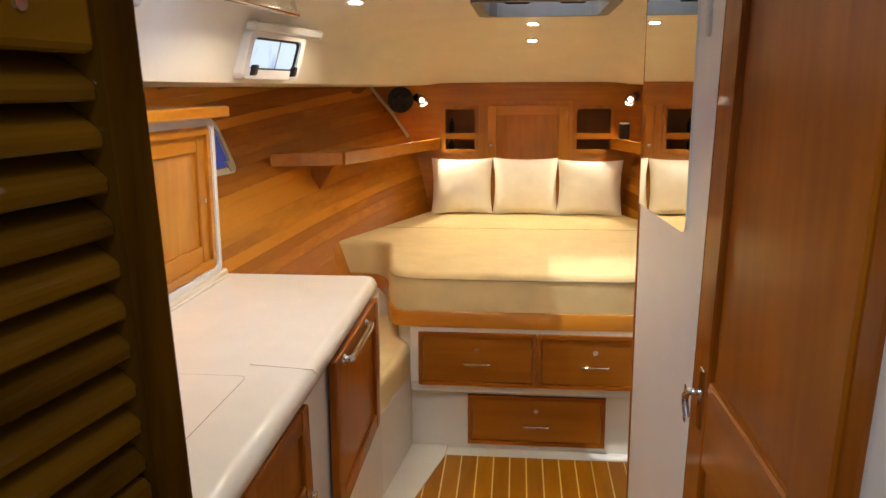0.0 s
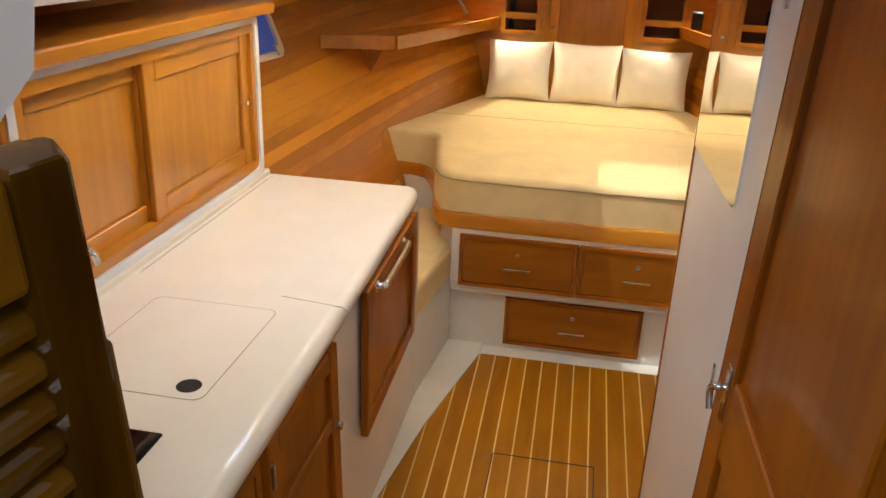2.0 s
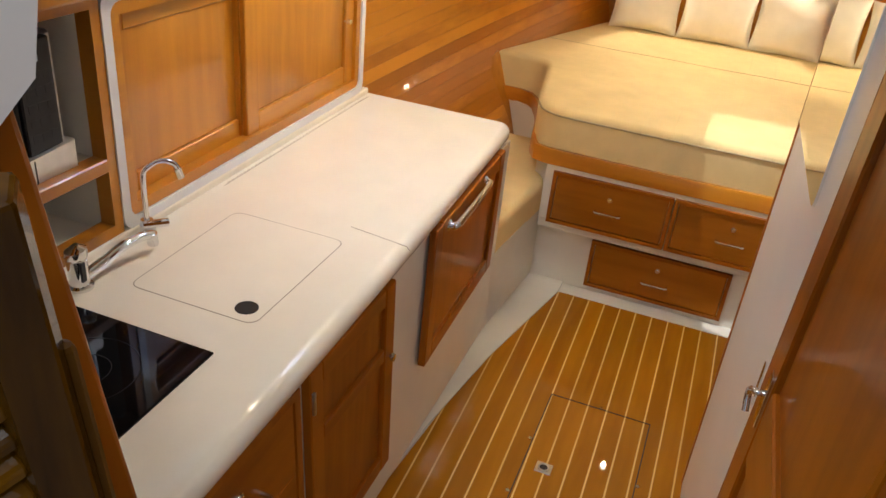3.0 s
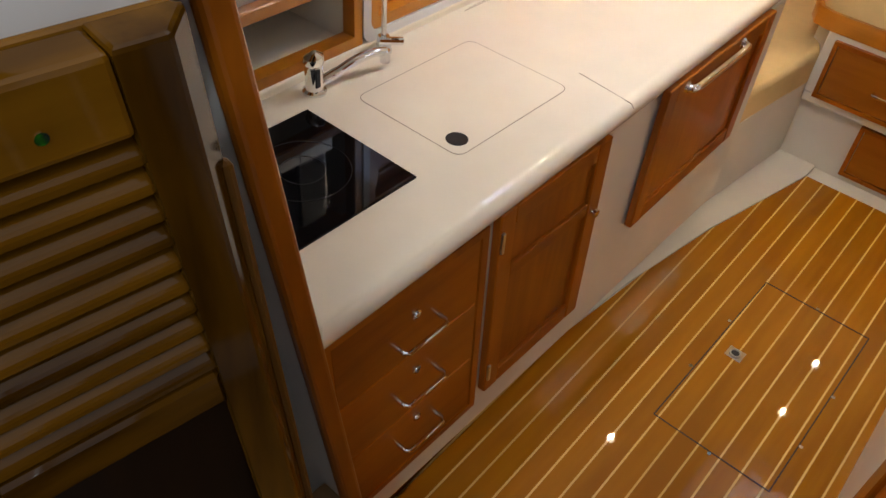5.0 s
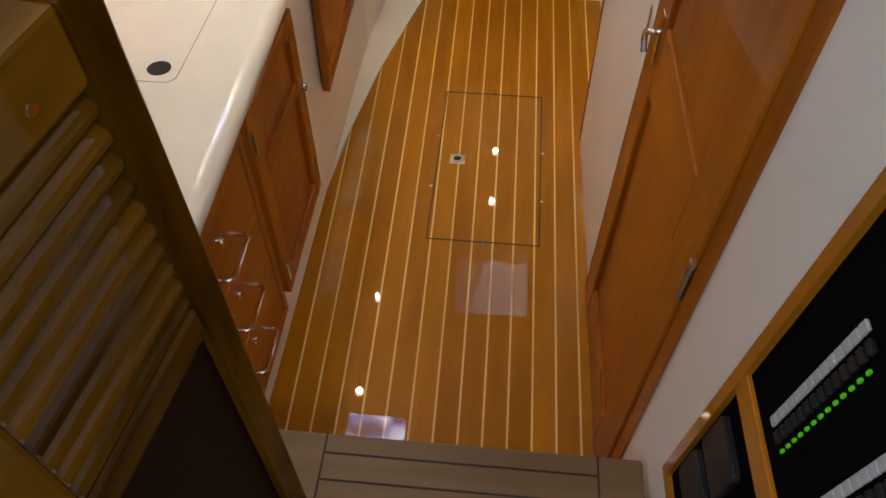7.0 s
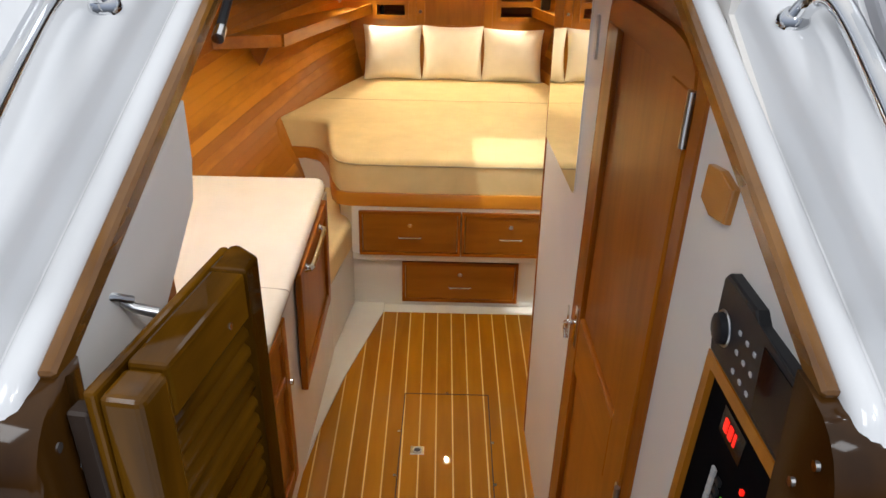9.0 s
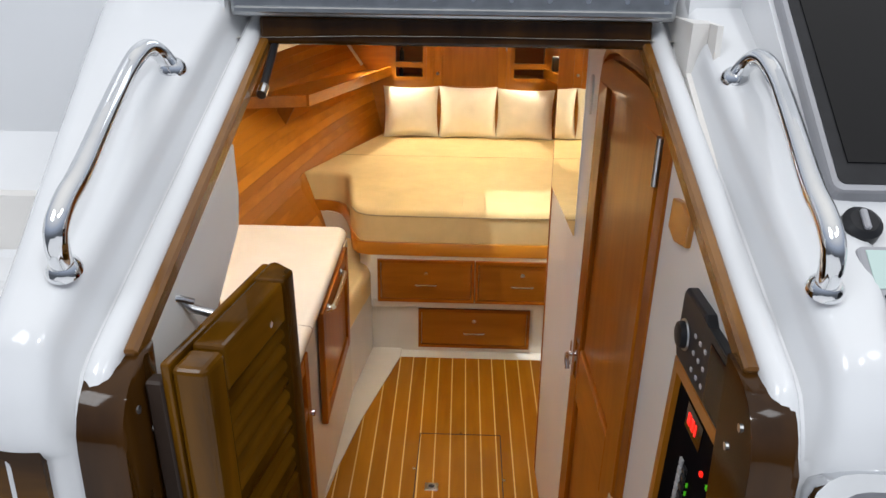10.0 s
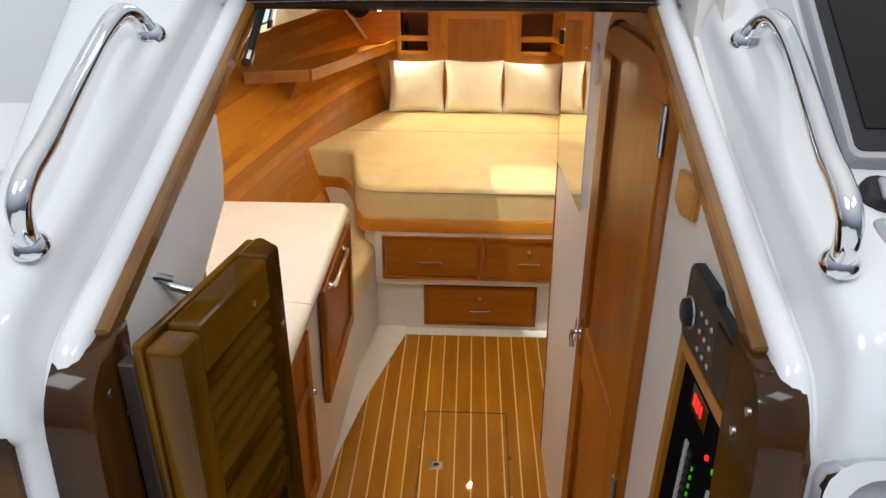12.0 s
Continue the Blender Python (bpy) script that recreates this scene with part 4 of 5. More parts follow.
part("keypad", box(1.370, 1.455, 1.160, 1.395, -0.045, -0.026, 0.003, upper), BLACKP, mw)
band = [(1.010, 1.123), (1.475, 1.123)] + [(1.475 - 0.465 * i / 12, 1.172 + 0.012 * (2 * i / 12 - 1) ** 2) for i in range(13)]
part("trim", prism(band, -0.045, -0.016, upper, bev=0.004), SATINST, mw, "curved satin steel lower band")
part("seam", box(1.366, 1.369, 1.124, 1.172, -0.017, -0.0152, 0, upper), BLACKP, mw)
for i in range(5):
    for j in range(3):
        part("key", box(1.383 + 0.023 * j, 1.399 + 0.023 * j, 1.20 + 0.03 * i, 1.215 + 0.03 * i, -0.027, -0.0255, 0, upper), BLACKP, mw)

# partition at the aft end of the galley
def rake(u, v, w):
    return (u, v - 0.15 * (w - 0.93), w)


single("partition", box(-1.45, -0.386, 0.815, 0.843, 0.0, 1.70, 0, rake), PANELW, "white partition at the end of the galley", kind="structure")
single("partition_trim", box(-0.398, -0.372, 0.815, 0.856, 0.0, 1.71, 0.010, rake, 3), DOORW["z"], "varnished wooden edge of the partition", "trim")

# ---------- starboard bulkhead ----------
DY0, DY1, DZ1 = 0.985, 1.690, 1.80
sb = bmesh.new()
merge(sb, prism([(1.748, -0.02), (2.41, -0.02), (2.41, 1.95), (1.531, 1.95)], -0.025, 0.0, stbd))
merge(sb, prism([(0.36, -0.02), (1.053, -0.02), (0.845, 1.875), (0.36, 1.60)], -0.025, 0.0, stbd))
merge(sb, prism([(0.846, 1.868), (1.540, 1.868), (1.531, 1.95), (0.837, 1.95)], -0.025, 0.0, stbd))
box(0.80, 1.80, -0.02, 1.95, -0.034, -0.0255, 0, stbd, 1, sb)
wall_s = single("wall_inner", sb, PANELW, "white laminate bulkhead beside the door", kind="structure")
single("bulkhead_trim", box(2.400, 2.416, -0.01, 1.90, -0.027, 0.004, 0.003, stbd), DOORW["z"], "thin dark wooden edge of the bulkhead", "trim")
single("wall_side", box(0.62, 0.66, 2.41, 3.46, -0.02, 1.7), PANELW, "white side wall of the recess", kind="structure")
single("wall_recess", box(0.36, 0.64, 2.33, 2.36, -0.02, 1.9), PANELW, "white back of the bulkhead", kind="structure")


def arch(u0, u1, v0, v1, rise=0.10, k=10):
    out = [(u0, v0), (u1, v0)]
    for i in range(k + 1):
        a = math.pi * i / k
        out.append(((u0 + u1) / 2 + (u1 - u0) / 2 * math.copysign(abs(math.cos(a)) ** 0.6, math.cos(a)), v1 - rise + rise * math.sin(a) ** 0.8))
    return out


def doorway(u, v, w):
    """The door leans aft with height."""
    return stbd(u - 0.11 * (v - 1.1), v, w)


dr = thing("cabin_door", (0.36, 1.33, 0.0), "arched varnished wooden cabin door, closed", "door")
o1, o2 = arch(0.93, 1.628, 0.0, 1.87), arch(0.955, 1.603, 0.02, 1.845)
bm = bmesh.new()
r = [[bm.verts.new(doorway(u, v, w)) for u, v in line] for line, w in ((o1, -0.02), (o1, 0.006), (o2, 0.012), (o2, -0.02))]
for j in range(3):
    for i in range(len(o1)):
        bm.faces.new((r[j][i], r[j][(i + 1) % len(o1)], r[j + 1][(i + 1) % len(o1)], r[j + 1][i]))
part("frame", bm, DOORW["z"], dr)
part("leaf", prism(arch(0.960, 1.598, 0.022, 1.840), -0.018, 0.002, doorway), DOORW["z"], dr)
S0, S1 = 0.955, 1.605
part("stile", box(S0 + 0.012, S0 + 0.13, 0.03, 1.76, -0.004, 0.014, 0.004, doorway), DOORW["z"], dr)
part("stile", box(S1 - 0.115, S1 - 0.012, 0.03, 1.76, -0.004, 0.014, 0.004, doorway), DOORW["z"], dr)
for v0, v1 in ((0.03, 0.16), (0.885, 1.050)):
    part("rail", box(S0 + 0.13, S1 - 0.115, v0, v1, -0.004, 0.013, 0.004, doorway), DOORW["y"], dr)
part("top_rail", prism([(S0 + 0.012, 1.76), (S1 - 0.012, 1.76)] + arch(S0 + 0.012, S1 - 0.012, 1.76, 1.828, 0.066)[2:], -0.004, 0.0135, doorway), DOORW["y"], dr)
ph = part("latch_plate", box(1.505, 1.535, 0.945, 1.065, 0.014, 0.018, 0.003, doorway), CHROME, dr, "chrome latch plate")
part("lever", tube(smooth_line([doorway(1.52, 1.018, 0.016), doorway(1.52, 1.018, 0.032), doorway(1.532, 1.010, 0.038), doorway(1.535, 0.993, 0.039), doorway(1.520, 0.968, 0.037)], 4), 0.0065, 10), CHROME, ph, "chrome lever handle", True)
part("strike", prism(rounded(1.698, 1.720, 0.885, 0.965, 0.008), 0.0, 0.003, stbd), CHROME, dr, "steel strike plate")
for hv in (0.12, 0.93, 1.72):
    hg = part("hinge", box(0.968, 0.986, hv - 0.042, hv + 0.042, 0.010, 0.0165, 0.002, doorway), STEEL, dr, "steel butt hinge")
    part("pin", tube([doorway(0.966, hv - 0.043, 0.016), doorway(0.966, hv + 0.043, 0.016)], 0.006, 10), STEEL, hg, "", True)

mr = thing("wall_mirror", (0.34, 2.0, 1.25), "frameless wall mirror with a pointed lower edge", "mirror")
part("glass", prism([(1.784, 1.275), (1.795, 1.262), (1.812, 1.258), (2.385, 1.238), (2.385, 1.90), (1.765, 1.90)], 0.001, 0.006, stbd), MIRROR, mr)
wp = thing("wall_plate", (0.36, 1.78, 1.66), "slim steel door catch on the bulkhead", "catch")
part("plate", prism(rounded(1.676, 1.698, 1.642, 1.745, 0.009), 0.0, 0.006, stbd), STEEL, wp)

# electrical panel and radio
def raked(u, v, w):
    """Fittings on the bulkhead lean aft with height, as the door does."""
    return stbd(u - 0.168 * (v - 1.475), v, w)


ep = thing("switch_panel", (0.38, 0.55, 0.70), "electrical switch panel in a wooden frame, lit with indicator lamps", "switch panel")
part("frame", ring([(0.33, 0.66), (0.678, 0.66), (0.678, 1.476), (0.33, 1.476)], 0.020, -0.005, 0.012, raked), CHERRY["z"], ep)
part("board", box(0.345, 0.662, 1.075, 1.460, -0.005, 0.003, 0, raked), BOARDK, ep, "black switch board")
part("divider", box(0.345, 0.662, 1.030, 1.075, -0.005, 0.009, 0.002, raked), CHERRY["y"], ep)
low_board = part("lower_board", box(0.345, 0.662, 0.675, 1.030, -0.005, 0.003, 0, raked), BOARDK, ep, "black lower instrument board")
for cu, cv_ in ((0.600, 0.93), (0.600, 0.80), (0.480, 0.93), (0.480, 0.80)):
    part("socket", prism(rounded(cu - 0.045, cu + 0.045, cv_ - 0.05, cv_ + 0.05, 0.01), 0.002, 0.012, raked, bev=0.002), BLACKP, low_board, "black instrument cover")
for col, cu in enumerate((0.582, 0.470)):
    for i in range(14):
        v = 1.108 + 0.0168 * i
        part("label_strip", box(cu - 0.0060, cu + 0.0060, v, v + 0.0145, 0.003, 0.0070, 0.001, raked), GREYLAB, ep)
        if i < 13:
            part("indicator", box(cu - 0.0385, cu - 0.0350, v + 0.004, v + 0.0110, 0.003, 0.0055, 0, raked), GREENLED, ep, "green indicator")
        part("breaker", box(cu - 0.0270, cu - 0.0130, v + 0.002, v + 0.0125, 0.003, 0.0080, 0.001, raked), BLACKP, ep, "small black breaker switch")


part("display", box(0.530, 0.605, 1.392, 1.437, 0.003, 0.0045, 0.001, raked), BLACKG, ep)
for du_, w_ in ((0.0, 0.012), (-0.016, 0.012), (-0.027, 0.006)):
    part("digit", box(0.580 + du_, 0.580 + du_ + w_, 1.404, 1.425, 0.004, 0.0062, 0.001, raked), REDLED, ep, "red lit display bar")
for cu, m in ((0.500, REDLED), (0.470, GREENLED)):
    part("indicator", box(cu, cu + 0.006, 1.372, 1.379, 0.003, 0.007, 0, raked), m, ep, "small lit lamp")
rd = thing("radio", (0.38, 0.55, 1.50), "black marine radio with round knobs", "radio")
part("case", prism([(0.415, 1.484), (0.664, 1.484), (0.668, 1.500), (0.660, 1.590), (0.650, 1.600), (0.560, 1.600), (0.545, 1.588), (0.415, 1.588)], -0.002, 0.017, stbd, bev=0.005), BLACKP, rd)
dial = part("knob", tube([stbd(0.630, 1.535, 0.016), stbd(0.630, 1.535, 0.027), stbd(0.630, 1.535, 0.029)], [0.020, 0.019, 0.015], 22), BLACKP, rd, "large round knob", True)
part("knob_ring", tube([stbd(0.630 + 0.022 * math.cos(q), 1.535 + 0.022 * math.sin(q), 0.018) for q in (2 * math.pi * i / 24 for i in range(25))], 0.0018, 6), STEEL, dial, "thin steel ring", True)
part("display", box(0.425, 0.515, 1.495, 1.580, 0.016, 0.0185, 0, stbd), BLACKG, rd, "dark display")
for i in range(3):
    for j in range(3):
        part("button", box(0.532 + 0.023 * i, 0.539 + 0.023 * i, 1.502 + 0.026 * j, 1.508 + 0.026 * j, 0.016, 0.019, 0.001, stbd), GREYP, rd, "small pale button")
single("diamond_plate", prism([(0.701, 1.688), (0.712, 1.637), (0.770, 1.626), (0.811, 1.637), (0.801, 1.688), (0.750, 1.696)], 0.0, 0.010, stbd, bev=0.003), CHERRY["y"], "small diamond-shaped wooden plate on the bulkhead", "plate")

# ---------- companionway ----------
step = thing("companion_step", (0, 0.7, 0.0), "teak companionway step with dark caulking on a white base", "step")
part("tread", box(-0.43, 0.345, 0.50, 0.888, 0.512, 0.540, 0.006, seg=2), STEPW, step)
for i in range(7):
    y = 0.846 - 0.052 * i
    part("caulk_line", box(-0.232, 0.262, y, y + 0.0035, 0.538, 0.5412), CAULK, step)
for x in (-0.235, 0.262):
    part("caulk_line", box(x, x + 0.0035, 0.51, 0.886, 0.538, 0.5413), CAULK, step)
part("riser", box(-0.43, 0.345, 0.50, 0.862, -0.01, 0.512), LINER, step)
sill = thing("companion_sill", (0, 0.45, 0.70), "white moulded sill with a teak tread below the companionway doors", "sill", kind="structure")
part("base", box(-0.43, 0.36, 0.02, 0.52, -0.01, 0.660), GEL, sill)
part("tread", box(-0.36, 0.36, 0.28, 0.53, 0.660, 0.690, 0.006, seg=2), OLDTEAK["x"], sill)

# unseen closing wall, added well outboard of the companionway under the deck
single("wall_closing_port", box(-1.12, -1.10, 0.33, 0.80, -0.02, 1.58), PANELW, "unseen white wall closing the space beside the companionway", kind="structure")
SY0, SZ0, SY1, SZ1 = 0.345, 1.610, 0.975, 1.912


def slope(u, v, w):
    """u across, v along the slope from 0 at its foot to 1 at its head, w away from it."""
    L = math.hypot(SY1 - SY0, SZ1 - SZ0)
    ny, nz = -(SZ1 - SZ0) / L, (SY1 - SY0) / L
    return (u, SY0 + (SY1 - SY0) * v + ny * w, SZ0 + (SZ1 - SZ0) * v + nz * w)


def coaming(s, name):
    """Moulded side of the companionway: lofted up the aft face and along the slope."""
    prof = [(0.350, -0.022), (0.350, 0.010), (0.354, 0.019), (0.362, 0.024), (0.372, 0.025), (0.380, 0.021), (0.384, 0.013), (0.386, 0.008), (0.390, 0.009), (0.396, 0.026), (0.404, 0.052), (0.410, 0.063), (0.420, 0.070), (0.434, 0.0715), (0.452, 0.0715), (0.466, 0.068), (0.476, 0.058), (0.483, 0.040), (0.487, 0.010), (0.488, -0.20)]
    sn = Vector((-(SZ1 - SZ0), SY1 - SY0)).normalized()
    stations = [(0.306, z, -1.0, 0.0, 0.15) for z in (0.70, 1.10, 1.40, 1.53)]
    for k in range(1, 16):
        f = k / 16
        q = Vector((-1.0, 0.0)).lerp(sn, f * f * (3 - 2 * f)).normalized()
        stations.append((0.306 + 0.039 * f ** 2, 1.53 + 0.08 * f, q.x, q.y, 0.15 + 0.85 * f))
    for v in (0.02, 0.2, 0.4, 0.6, 0.8, 1.0, 1.15):
        _, y, z = slope(0, v, 0)
        stations.append((y, z, sn.x, sn.y, 1.0))
    grid = []
    for y, z, ny, nz, g in stations:
        taper = 1 - 0.085 * max(0, min(1.2, (y - 0.345) / 0.63))
        wide = 1 + 0.22 * max(0, min(1.2, (y - 0.345) / 0.63))
        grid.append([(s * (x * taper if x < 0.43 else x * wide), y + ny * h * (g if h > 0 else 1), z + nz * h * (g if h > 0 else (0.3 if y > 0.8 else 1))) for x, h in prof])
    return single(name, sheet(grid), GEL, "white moulded gelcoat coaming beside the companionway", kind="structure", smooth=True)


# white lining under the port coaming, ending above the partition
single("coaming_lining", prism([(0.345, 1.37), (0.728, 1.648), (0.740, 1.700), (0.735, 1.776), (0.345, 1.598)], 0.0, 0.014, P=lambda u, v, w: (-0.3385 - w + 0.0290 * (u - 0.345) / 0.63, u, v)), PANELW, "white lining beside the companionway", kind="structure")
coaming(-1, "coaming_port")
coaming(1, "coaming_starboard")
for s in (-1, 1):
    jm = thing("companion_jamb", (s * 0.37, 0.36, 0.70), "dark varnished teak jamb of the companionway", "jamb", "companionway jambs")
    jo = [(0.288, 0.70), (0.400, 0.70), (0.400, 1.628), (0.365, 1.625), (0.340, 1.620), (0.322, 1.612), (0.307, 1.599), (0.296, 1.582), (0.290, 1.565), (0.288, 1.545)]
    part("post", prism(jo, min(s * 0.328, s * 0.380), max(s * 0.328, s * 0.380), P=lambda u, v, w: (w, u, v), bev=0.010), JAMBW, jm, "", True)
    for sy_, sz_ in ((0.330, 1.575), (0.362, 1.530)):
        part("screw", disc((s * 0.328, sy_, sz_), (-s, 0, 0), 0.005, 0.002, 10), CHROME, jm, "small bright screw")
    tm = thing("slide_trim", slope(s * 0.34, 0.5, 0), "varnished teak trim along the companionway slope", "trim", "slope trims")
    P = lambda u, v, w: slope(u * (1 - 0.085 * v), v, w)
    part("strip", box(min(s * 0.335, s * 0.353), max(s * 0.335, s * 0.353), 0.03, 1.0, -0.012, 0.014, 0.004, P), TRIMW, tm)
    gr = thing("grab_rail", slope(s * 0.46, 0.05, 0.02), "polished stainless grab rail on the coaming", "rail", "coaming grab rails")
    a, b = Vector((s * 0.414, 0.384, 1.718)), Vector((s * 0.406, 0.752, 1.884))
    n = Vector((0, -(SZ1 - SZ0), SY1 - SY0)).normalized()
    d = b - a
    ua, ub = n * 0.070 - Vector((s * 0.010, 0, 0.0)), n * 0.050 + Vector((s * 0.022, 0, 0.0))
    line = [a, a + ua * 0.50, a + ua * 0.82 + d * 0.025, a + ua * 0.98 + d * 0.10, a + ua + d * 0.22, a + ua * 0.52 + ub * 0.50 + d * 0.5, b + ub - d * 0.22, b + ub * 0.98 - d * 0.10, b + ub * 0.80 - d * 0.03, b + ub * 0.45, b]
    part("bar", tube(smooth_line(line, 6), 0.0128, 16), CHROME, gr, "", True)
    for q in (a, b):
        part("foot", tube([q - n * 0.004, q + n * 0.004, q + n * 0.010], [0.020, 0.019, 0.014], 20), CHROME, gr, "", True)

# head beam and sliding hatch
single("head_beam", box(-0.322, 0.322, 0.935, 0.985, 1.898, 1.944, 0.006, seg=2), JAMBW, "dark varnished teak beam over the companionway", "beam")
sh = thing("sliding_hatch", (0, 1.2, 1.95), "sliding companionway hatch with a riveted aluminium edge", "hatch")
part("edge", box(-0.365, 0.355, 0.925, 0.945, 1.943, 1.985, 0.006, seg=2), ALU, sh)
part("lip", box(-0.355, 0.345, 0.905, 0.928, 1.950, 1.960, 0.002), ALU, sh)
part("cover", box(-0.37, 0.36, 0.945, 1.75, 1.978, 2.03, 0.012, seg=2), GEL, sh)
for i in range(12):
    x = -0.34 + 0.0615 * i
    part("rivet", disc((x, 0.9255, 1.974), (0, -1, 0), 0.0045, 0.003, 10), CHROME, sh)
stay = thing("hatch_stay", slope(-0.33, 0.9, 0.0), "black gas stay beside the hatch", "stay")
part("body", tube([slope(-0.300, 0.80, -0.01), slope(-0.300, 0.97, 0.0)], 0.0065, 10), BLACKP, stay)
part("end", disc(slope(-0.300, 0.77, -0.012), (0, 0.6, 0.3), 0.0085, 0.022, 10), CHROME, stay)

# louvred door, swung in
ld = thing("louvred_door", (-0.30, 0.40, 0.73), "varnished teak louvred companionway door, swung open", "door")
A, B = Vector((-0.288, 0.333)), Vector((-0.249, 0.629))
dn = (B - A).normalized()
nn = Vector((dn.y, -dn.x))
WID = (B - A).length


def leaf(u, v, w):
    q = A + dn * u + nn * w
    return (q.x, q.y - 0.093 * (v - 1.6), v)


TH = 0.042
ZB, ZT = 0.700, 1.634
part("stile", box(0.0, 0.050, ZB, ZT - 0.006, 0, TH, 0.008, leaf, 3), LEAFW["z"], ld)
free = [(WID - 0.060, 0.0), (WID - 0.002, 0.0), (WID + 0.004, 0.006), (WID + 0.002, 0.012), (WID - 0.020, TH - 0.002), (WID - 0.024, TH), (WID - 0.060, TH)]
part("stile", prism(free, ZB, ZT, lambda u, v, w: leaf(u, w, v), bev=0.004), LEAFW["z"], ld)
part("rail", box(0.050, WID - 0.060, ZT - 0.064, ZT - 0.002, 0.001, TH - 0.001, 0.005, leaf, 2), LEAFW["y"], ld)
part("rail", box(0.050, WID - 0.060, 1.264, 1.308, 0.002, TH - 0.002, 0.004, leaf), LEAFW["y"], ld)
part("rail", box(0.050, WID - 0.060, ZB, ZB + 0.07, 0.002, TH - 0.002, 0.004, leaf), LEAFW["y"], ld)
part("panel", box(0.049, WID - 0.059, ZB + 0.068, 1.266, 0.010, TH - 0.012, 0, leaf), SMOKED, ld, "smooth near-black lower panel")
for i in range(11):
    v = 1.304 + 0.0258 * i
    tilt = lambda u, vv, w, v=v: leaf(u, v + vv - (w - 0.02) * 0.80, w)
    part("slat", box(0.049, WID - 0.059, -0.0055, 0.0055, 0.004, TH - 0.005, 0.003, tilt, 2), LEAFW["y"], ld)
part("back_board", box(0.002, WID + 0.002, ZB, ZT - 0.003, -0.013, -0.0015, 0.004, leaf, 2), LEAFW["z"], ld, "thin teak board behind the louvres")
for u, v in ((0.185, ZT - 0.042),):
    part("catch", disc(leaf(u, v, TH - 0.003), (1, -0.1, 0), 0.0045, 0.003, 12), CHROME, ld, "small chrome catch")
part("seal", box(0.004, 0.026, ZB, ZT - 0.03, -0.036, -0.014, 0.003, leaf), CAULK, ld, "dark rubber seal")
part("overlap_strip", box(WID - 0.004, WID + 0.008, ZB, 1.505, 0.004, 0.020, 0.006, leaf, 2), OLDTEAK["z"], ld)
hs = thing("door_hasp", (-0.34, 0.50, 1.60), "chrome catch between jamb and louvred door", "catch")
part("plate", box(-0.356, -0.336, 0.48, 0.525, 1.600, 1.607, 0.002), CHROME, hs)
part("bolt", tube([(-0.346, 0.500, 1.603), (-0.343, 0.500, 1.636), (-0.322, 0.508, 1.614), (-0.298, 0.512, 1.606)], 0.006, 10), STEEL, hs, "", True)
part("knob", tube([(-0.343, 0.500, 1.628), (-0.345, 0.500, 1.650), (-0.346, 0.500, 1.656)], [0.010, 0.008, 0.004], 12), CHROME, hs, "", True)
part("hook", tube(smooth_line([(-0.352, 0.49, 1.608), (-0.350, 0.475, 1.628), (-0.336, 0.482, 1.640), (-0.318, 0.500, 1.628)], 4), 0.0045, 8), STEEL, hs, "dark steel hook", True)

# ---------- cockpit side of the bulkhead ----------
for s, nm in ((-1, "port"), (1, "starboard")):
    single("bulkhead_" + nm, box(min(s * 0.378, s * 1.7), max(s * 0.378, s * 1.7), 0.312, 0.345, 0.0, 1.575, 0.004), GEL, "white gelcoat bulkhead facing the cockpit", kind="structure")
    single("windshield_base_" + nm, prism([(0.56, 1.56), (1.70, 1.56), (1.70, 2.35), (0.374, 2.35), (0.374, 1.905), (0.56, 1.905)], 0.955, 0.925, P=lambda u, v, w, s=s: (s * u, w, v)), GEL, "white moulded face under the windshield", kind="structure")
single("dash_port", prism([(0.312, 1.545), (0.312, 1.572), (0.325, 1.585), (0.64, 1.588), (0.70, 1.600), (0.94, 1.755), (0.94, 1.735), (0.66, 1.56)], -1.7, -0.47, P=lambda u, v, w: (w, u, v)), GEL, "white moulded dash shelf", kind="structure")
single("cockpit_floor", box(-2.0, 2.0, -3.0, 0.30, 0.62, 0.70), GEL, "white cockpit floor", kind="structure")
# unseen boxes round the cabin, added to stop hall light leaking in
for nm, a in (("light_block_port", (-1.72, -1.69, 0.30, 5.62, -0.3, 1.96)), ("light_block_starboard", (1.69, 1.72, 0.30, 5.62, -0.3, 1.96)), ("light_block_bow", (-1.7, 1.7, 5.58, 5.62, -0.3, 1.96)), ("light_block_bottom", (-1.7, 1.7, 0.30, 5.62, -0.32, -0.28))):
    single(nm, box(*a), GEL, "unseen plain white shell added to keep hall light out", kind="structure")


def face(u, v, w):
    return (u, 0.306 - w, v)


lk = thing("dash_locker", (-0.50, 0.29, 1.3), "teak framed locker door in the cockpit bulkhead", "locker")
part("frame", ring(rounded(-0.80, -0.420, 1.20, 1.572, 0.015), 0.035, 0.0, 0.020, face), LEAFW["x"], lk)
part("door", box(-0.768, -0.452, 1.232, 1.540, 0.0, 0.010, 0.003, face), LEAFW["x"], lk)
sc = thing("steel_panel", (0.5, 0.29, 1.3), "polished steel framed panel on the cockpit bulkhead", "panel")
part("frame", ring(rounded(0.392, 0.70, 1.22, 1.560, 0.04), 0.022, 0.0, 0.030, face), CHROME, sc)
part("face", prism(rounded(0.410, 0.682, 1.238, 1.542, 0.03), 0.0, 0.012, face), GREYP, sc)

# helm console: a sloped panel with instruments, and the display above it

def helm(u, v, w):
    """u across, v up the slope, w off it."""
    return (u, 0.345 + 0.80 * v - 0.60 * w, 1.640 + 0.60 * v + 0.80 * w)


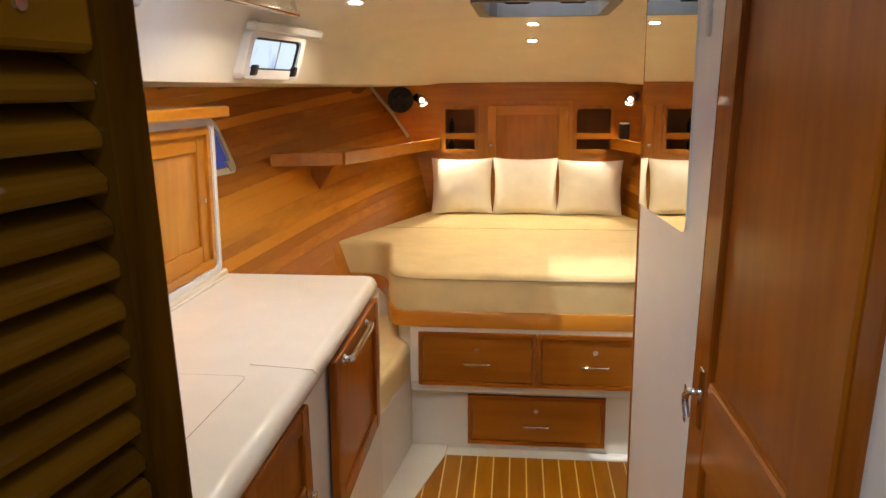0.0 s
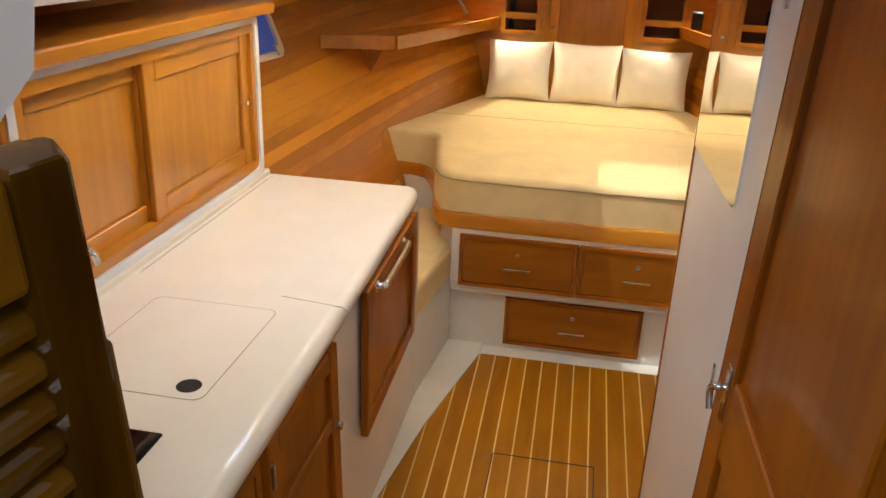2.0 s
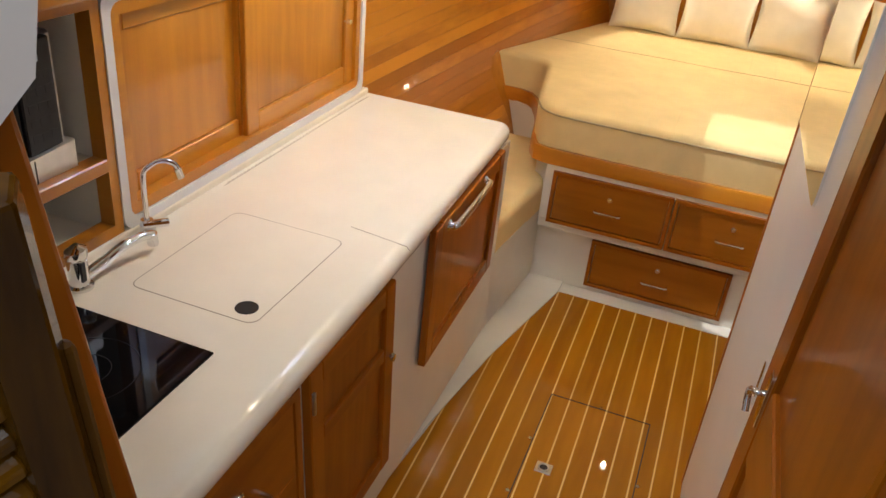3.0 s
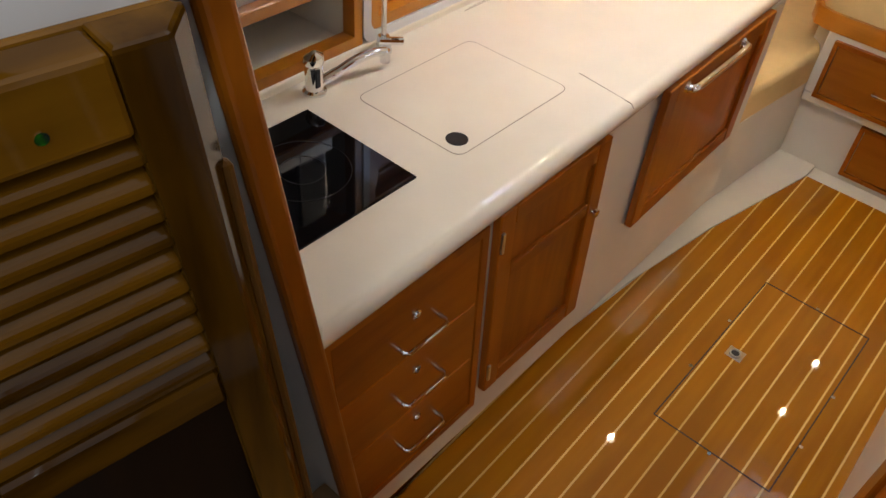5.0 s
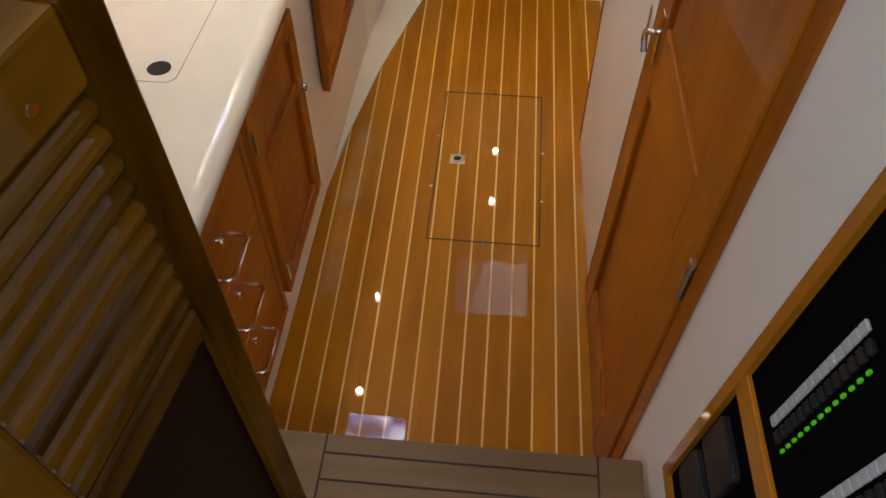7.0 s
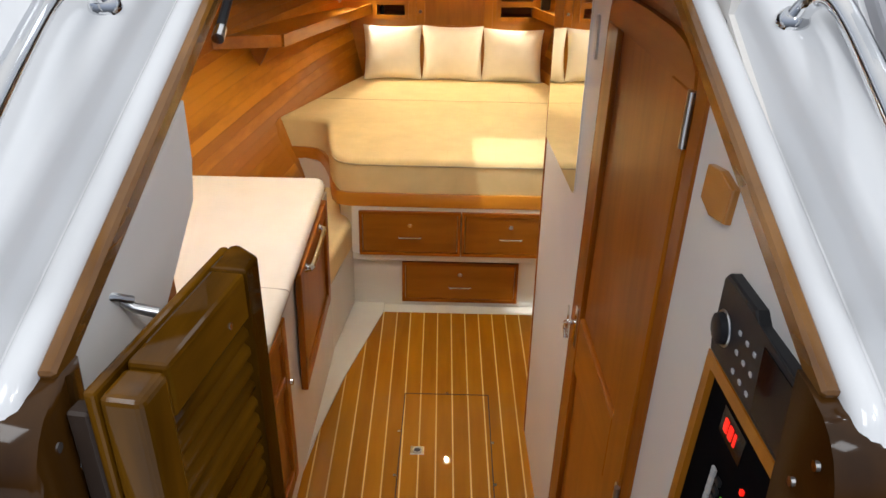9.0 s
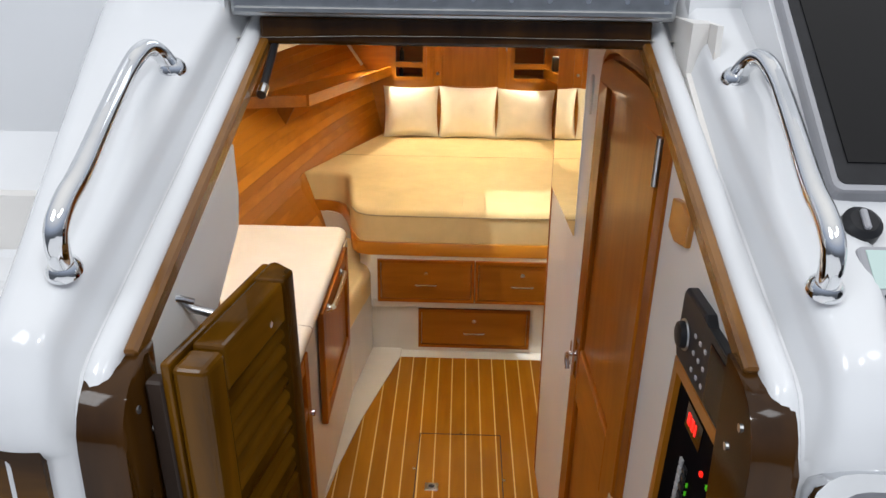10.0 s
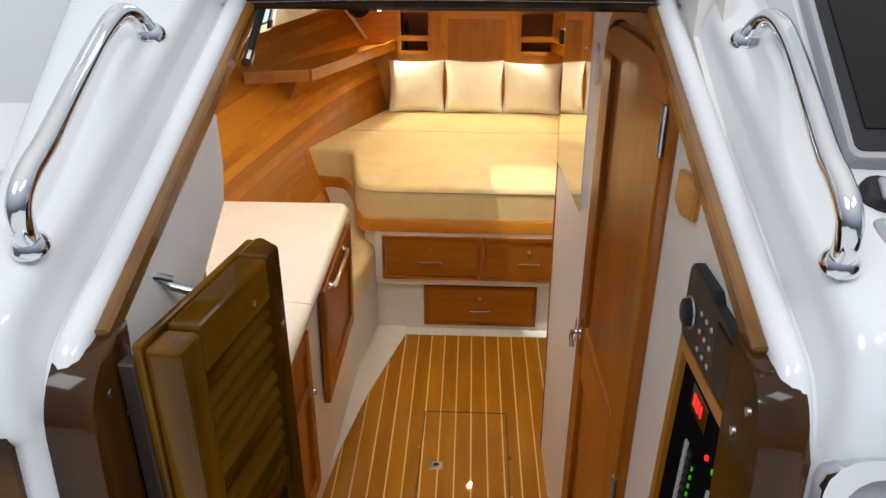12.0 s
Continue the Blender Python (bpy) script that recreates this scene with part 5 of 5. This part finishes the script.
single("helm_console", prism([(0.312, 1.55), (0.312, 1.585), (0.324, 1.615), (0.345, 1.640), (0.95, 2.094), (1.0, 2.10), (1.0, 1.55)], 0.455, 1.70, P=lambda u, v, w: (w, u, v)), GEL, "white moulded helm console", kind="structure")


mon = thing("chart_display", helm(0.72, 0.22, 0.0), "large dark chart display in a grey bezel", "display")
part("bezel", prism(rounded(0.462, 0.98, 0.222, 0.640, 0.014), -0.02, 0.022, helm, bev=0.006), GREYP, mon)
part("surround", prism(rounded(0.470, 0.972, 0.231, 0.632, 0.010), 0.012, 0.0235, helm), BLACKP, mon)
part("screen", box(0.486, 0.956, 0.262, 0.616, 0.016, 0.0255, 0, helm), BLACKG, mon, "dark glass screen")
gp = thing("gps_plotter", helm(0.53, 0.09, 0.01), "small grey plotter with a pale screen on the helm", "plotter")
part("case", prism(rounded(0.468, 0.600, 0.068, 0.145, 0.010), 0.0, 0.022, helm, bev=0.004), GREYP, gp)
part("base", box(0.480, 0.590, 0.062, 0.135, -0.01, 0.004, 0.002, helm), BLACKP, gp)
part("screen", box(0.478, 0.590, 0.088, 0.138, 0.020, 0.0235, 0, helm), glow("plotter_screen", (0.36, 0.46, 0.44), 0.35), gp, "pale lit screen")
for i in range(4):
    part("button", box(0.485 + 0.022 * i, 0.496 + 0.022 * i, 0.074, 0.081, 0.020, 0.024, 0.001, helm), BLACKP, gp)
kn = thing("helm_knob", helm(0.49, 0.20, 0.01), "round black control on the helm", "control")
part("dial", tube([helm(0.488, 0.180, 0.0), helm(0.488, 0.180, 0.016), helm(0.488, 0.180, 0.022)], [0.024, 0.023, 0.016], 20), BLACKP, kn, "", True)
part("pointer", box(0.484, 0.492, 0.166, 0.194, 0.018, 0.027, 0.002, helm), GREYP, kn)
for i in range(3):
    sw = thing("rocker_switch", helm(0.55 + 0.035 * i, 0.2, 0.0), "black rocker switch on the helm", "switch", "helm switches")
    part("base", box(0.535 + 0.036 * i, 0.566 + 0.036 * i, 0.160, 0.198, 0.0, 0.008, 0.002, helm), BLACKP, sw)
    part("rocker", box(0.541 + 0.036 * i, 0.560 + 0.036 * i, 0.165, 0.193, 0.006, 0.016, 0.003, helm), GREYP, sw)
th = thing("throttle", helm(0.52, 0.02, 0.0), "black engine control with a steel lever on the helm", "control")
part("housing", prism([(0.0, 0.0), (0.085, 0.0), (0.075, 0.045), (0.045, 0.062), (0.012, 0.040)], 0.492, 0.56, P=lambda u, v, w: helm(w, u - 0.01, v), bev=0.006), BLACKP, th)
part("cap", box(0.500, 0.552, 0.030, 0.062, 0.050, 0.060, 0.003, helm), CHROME, th)
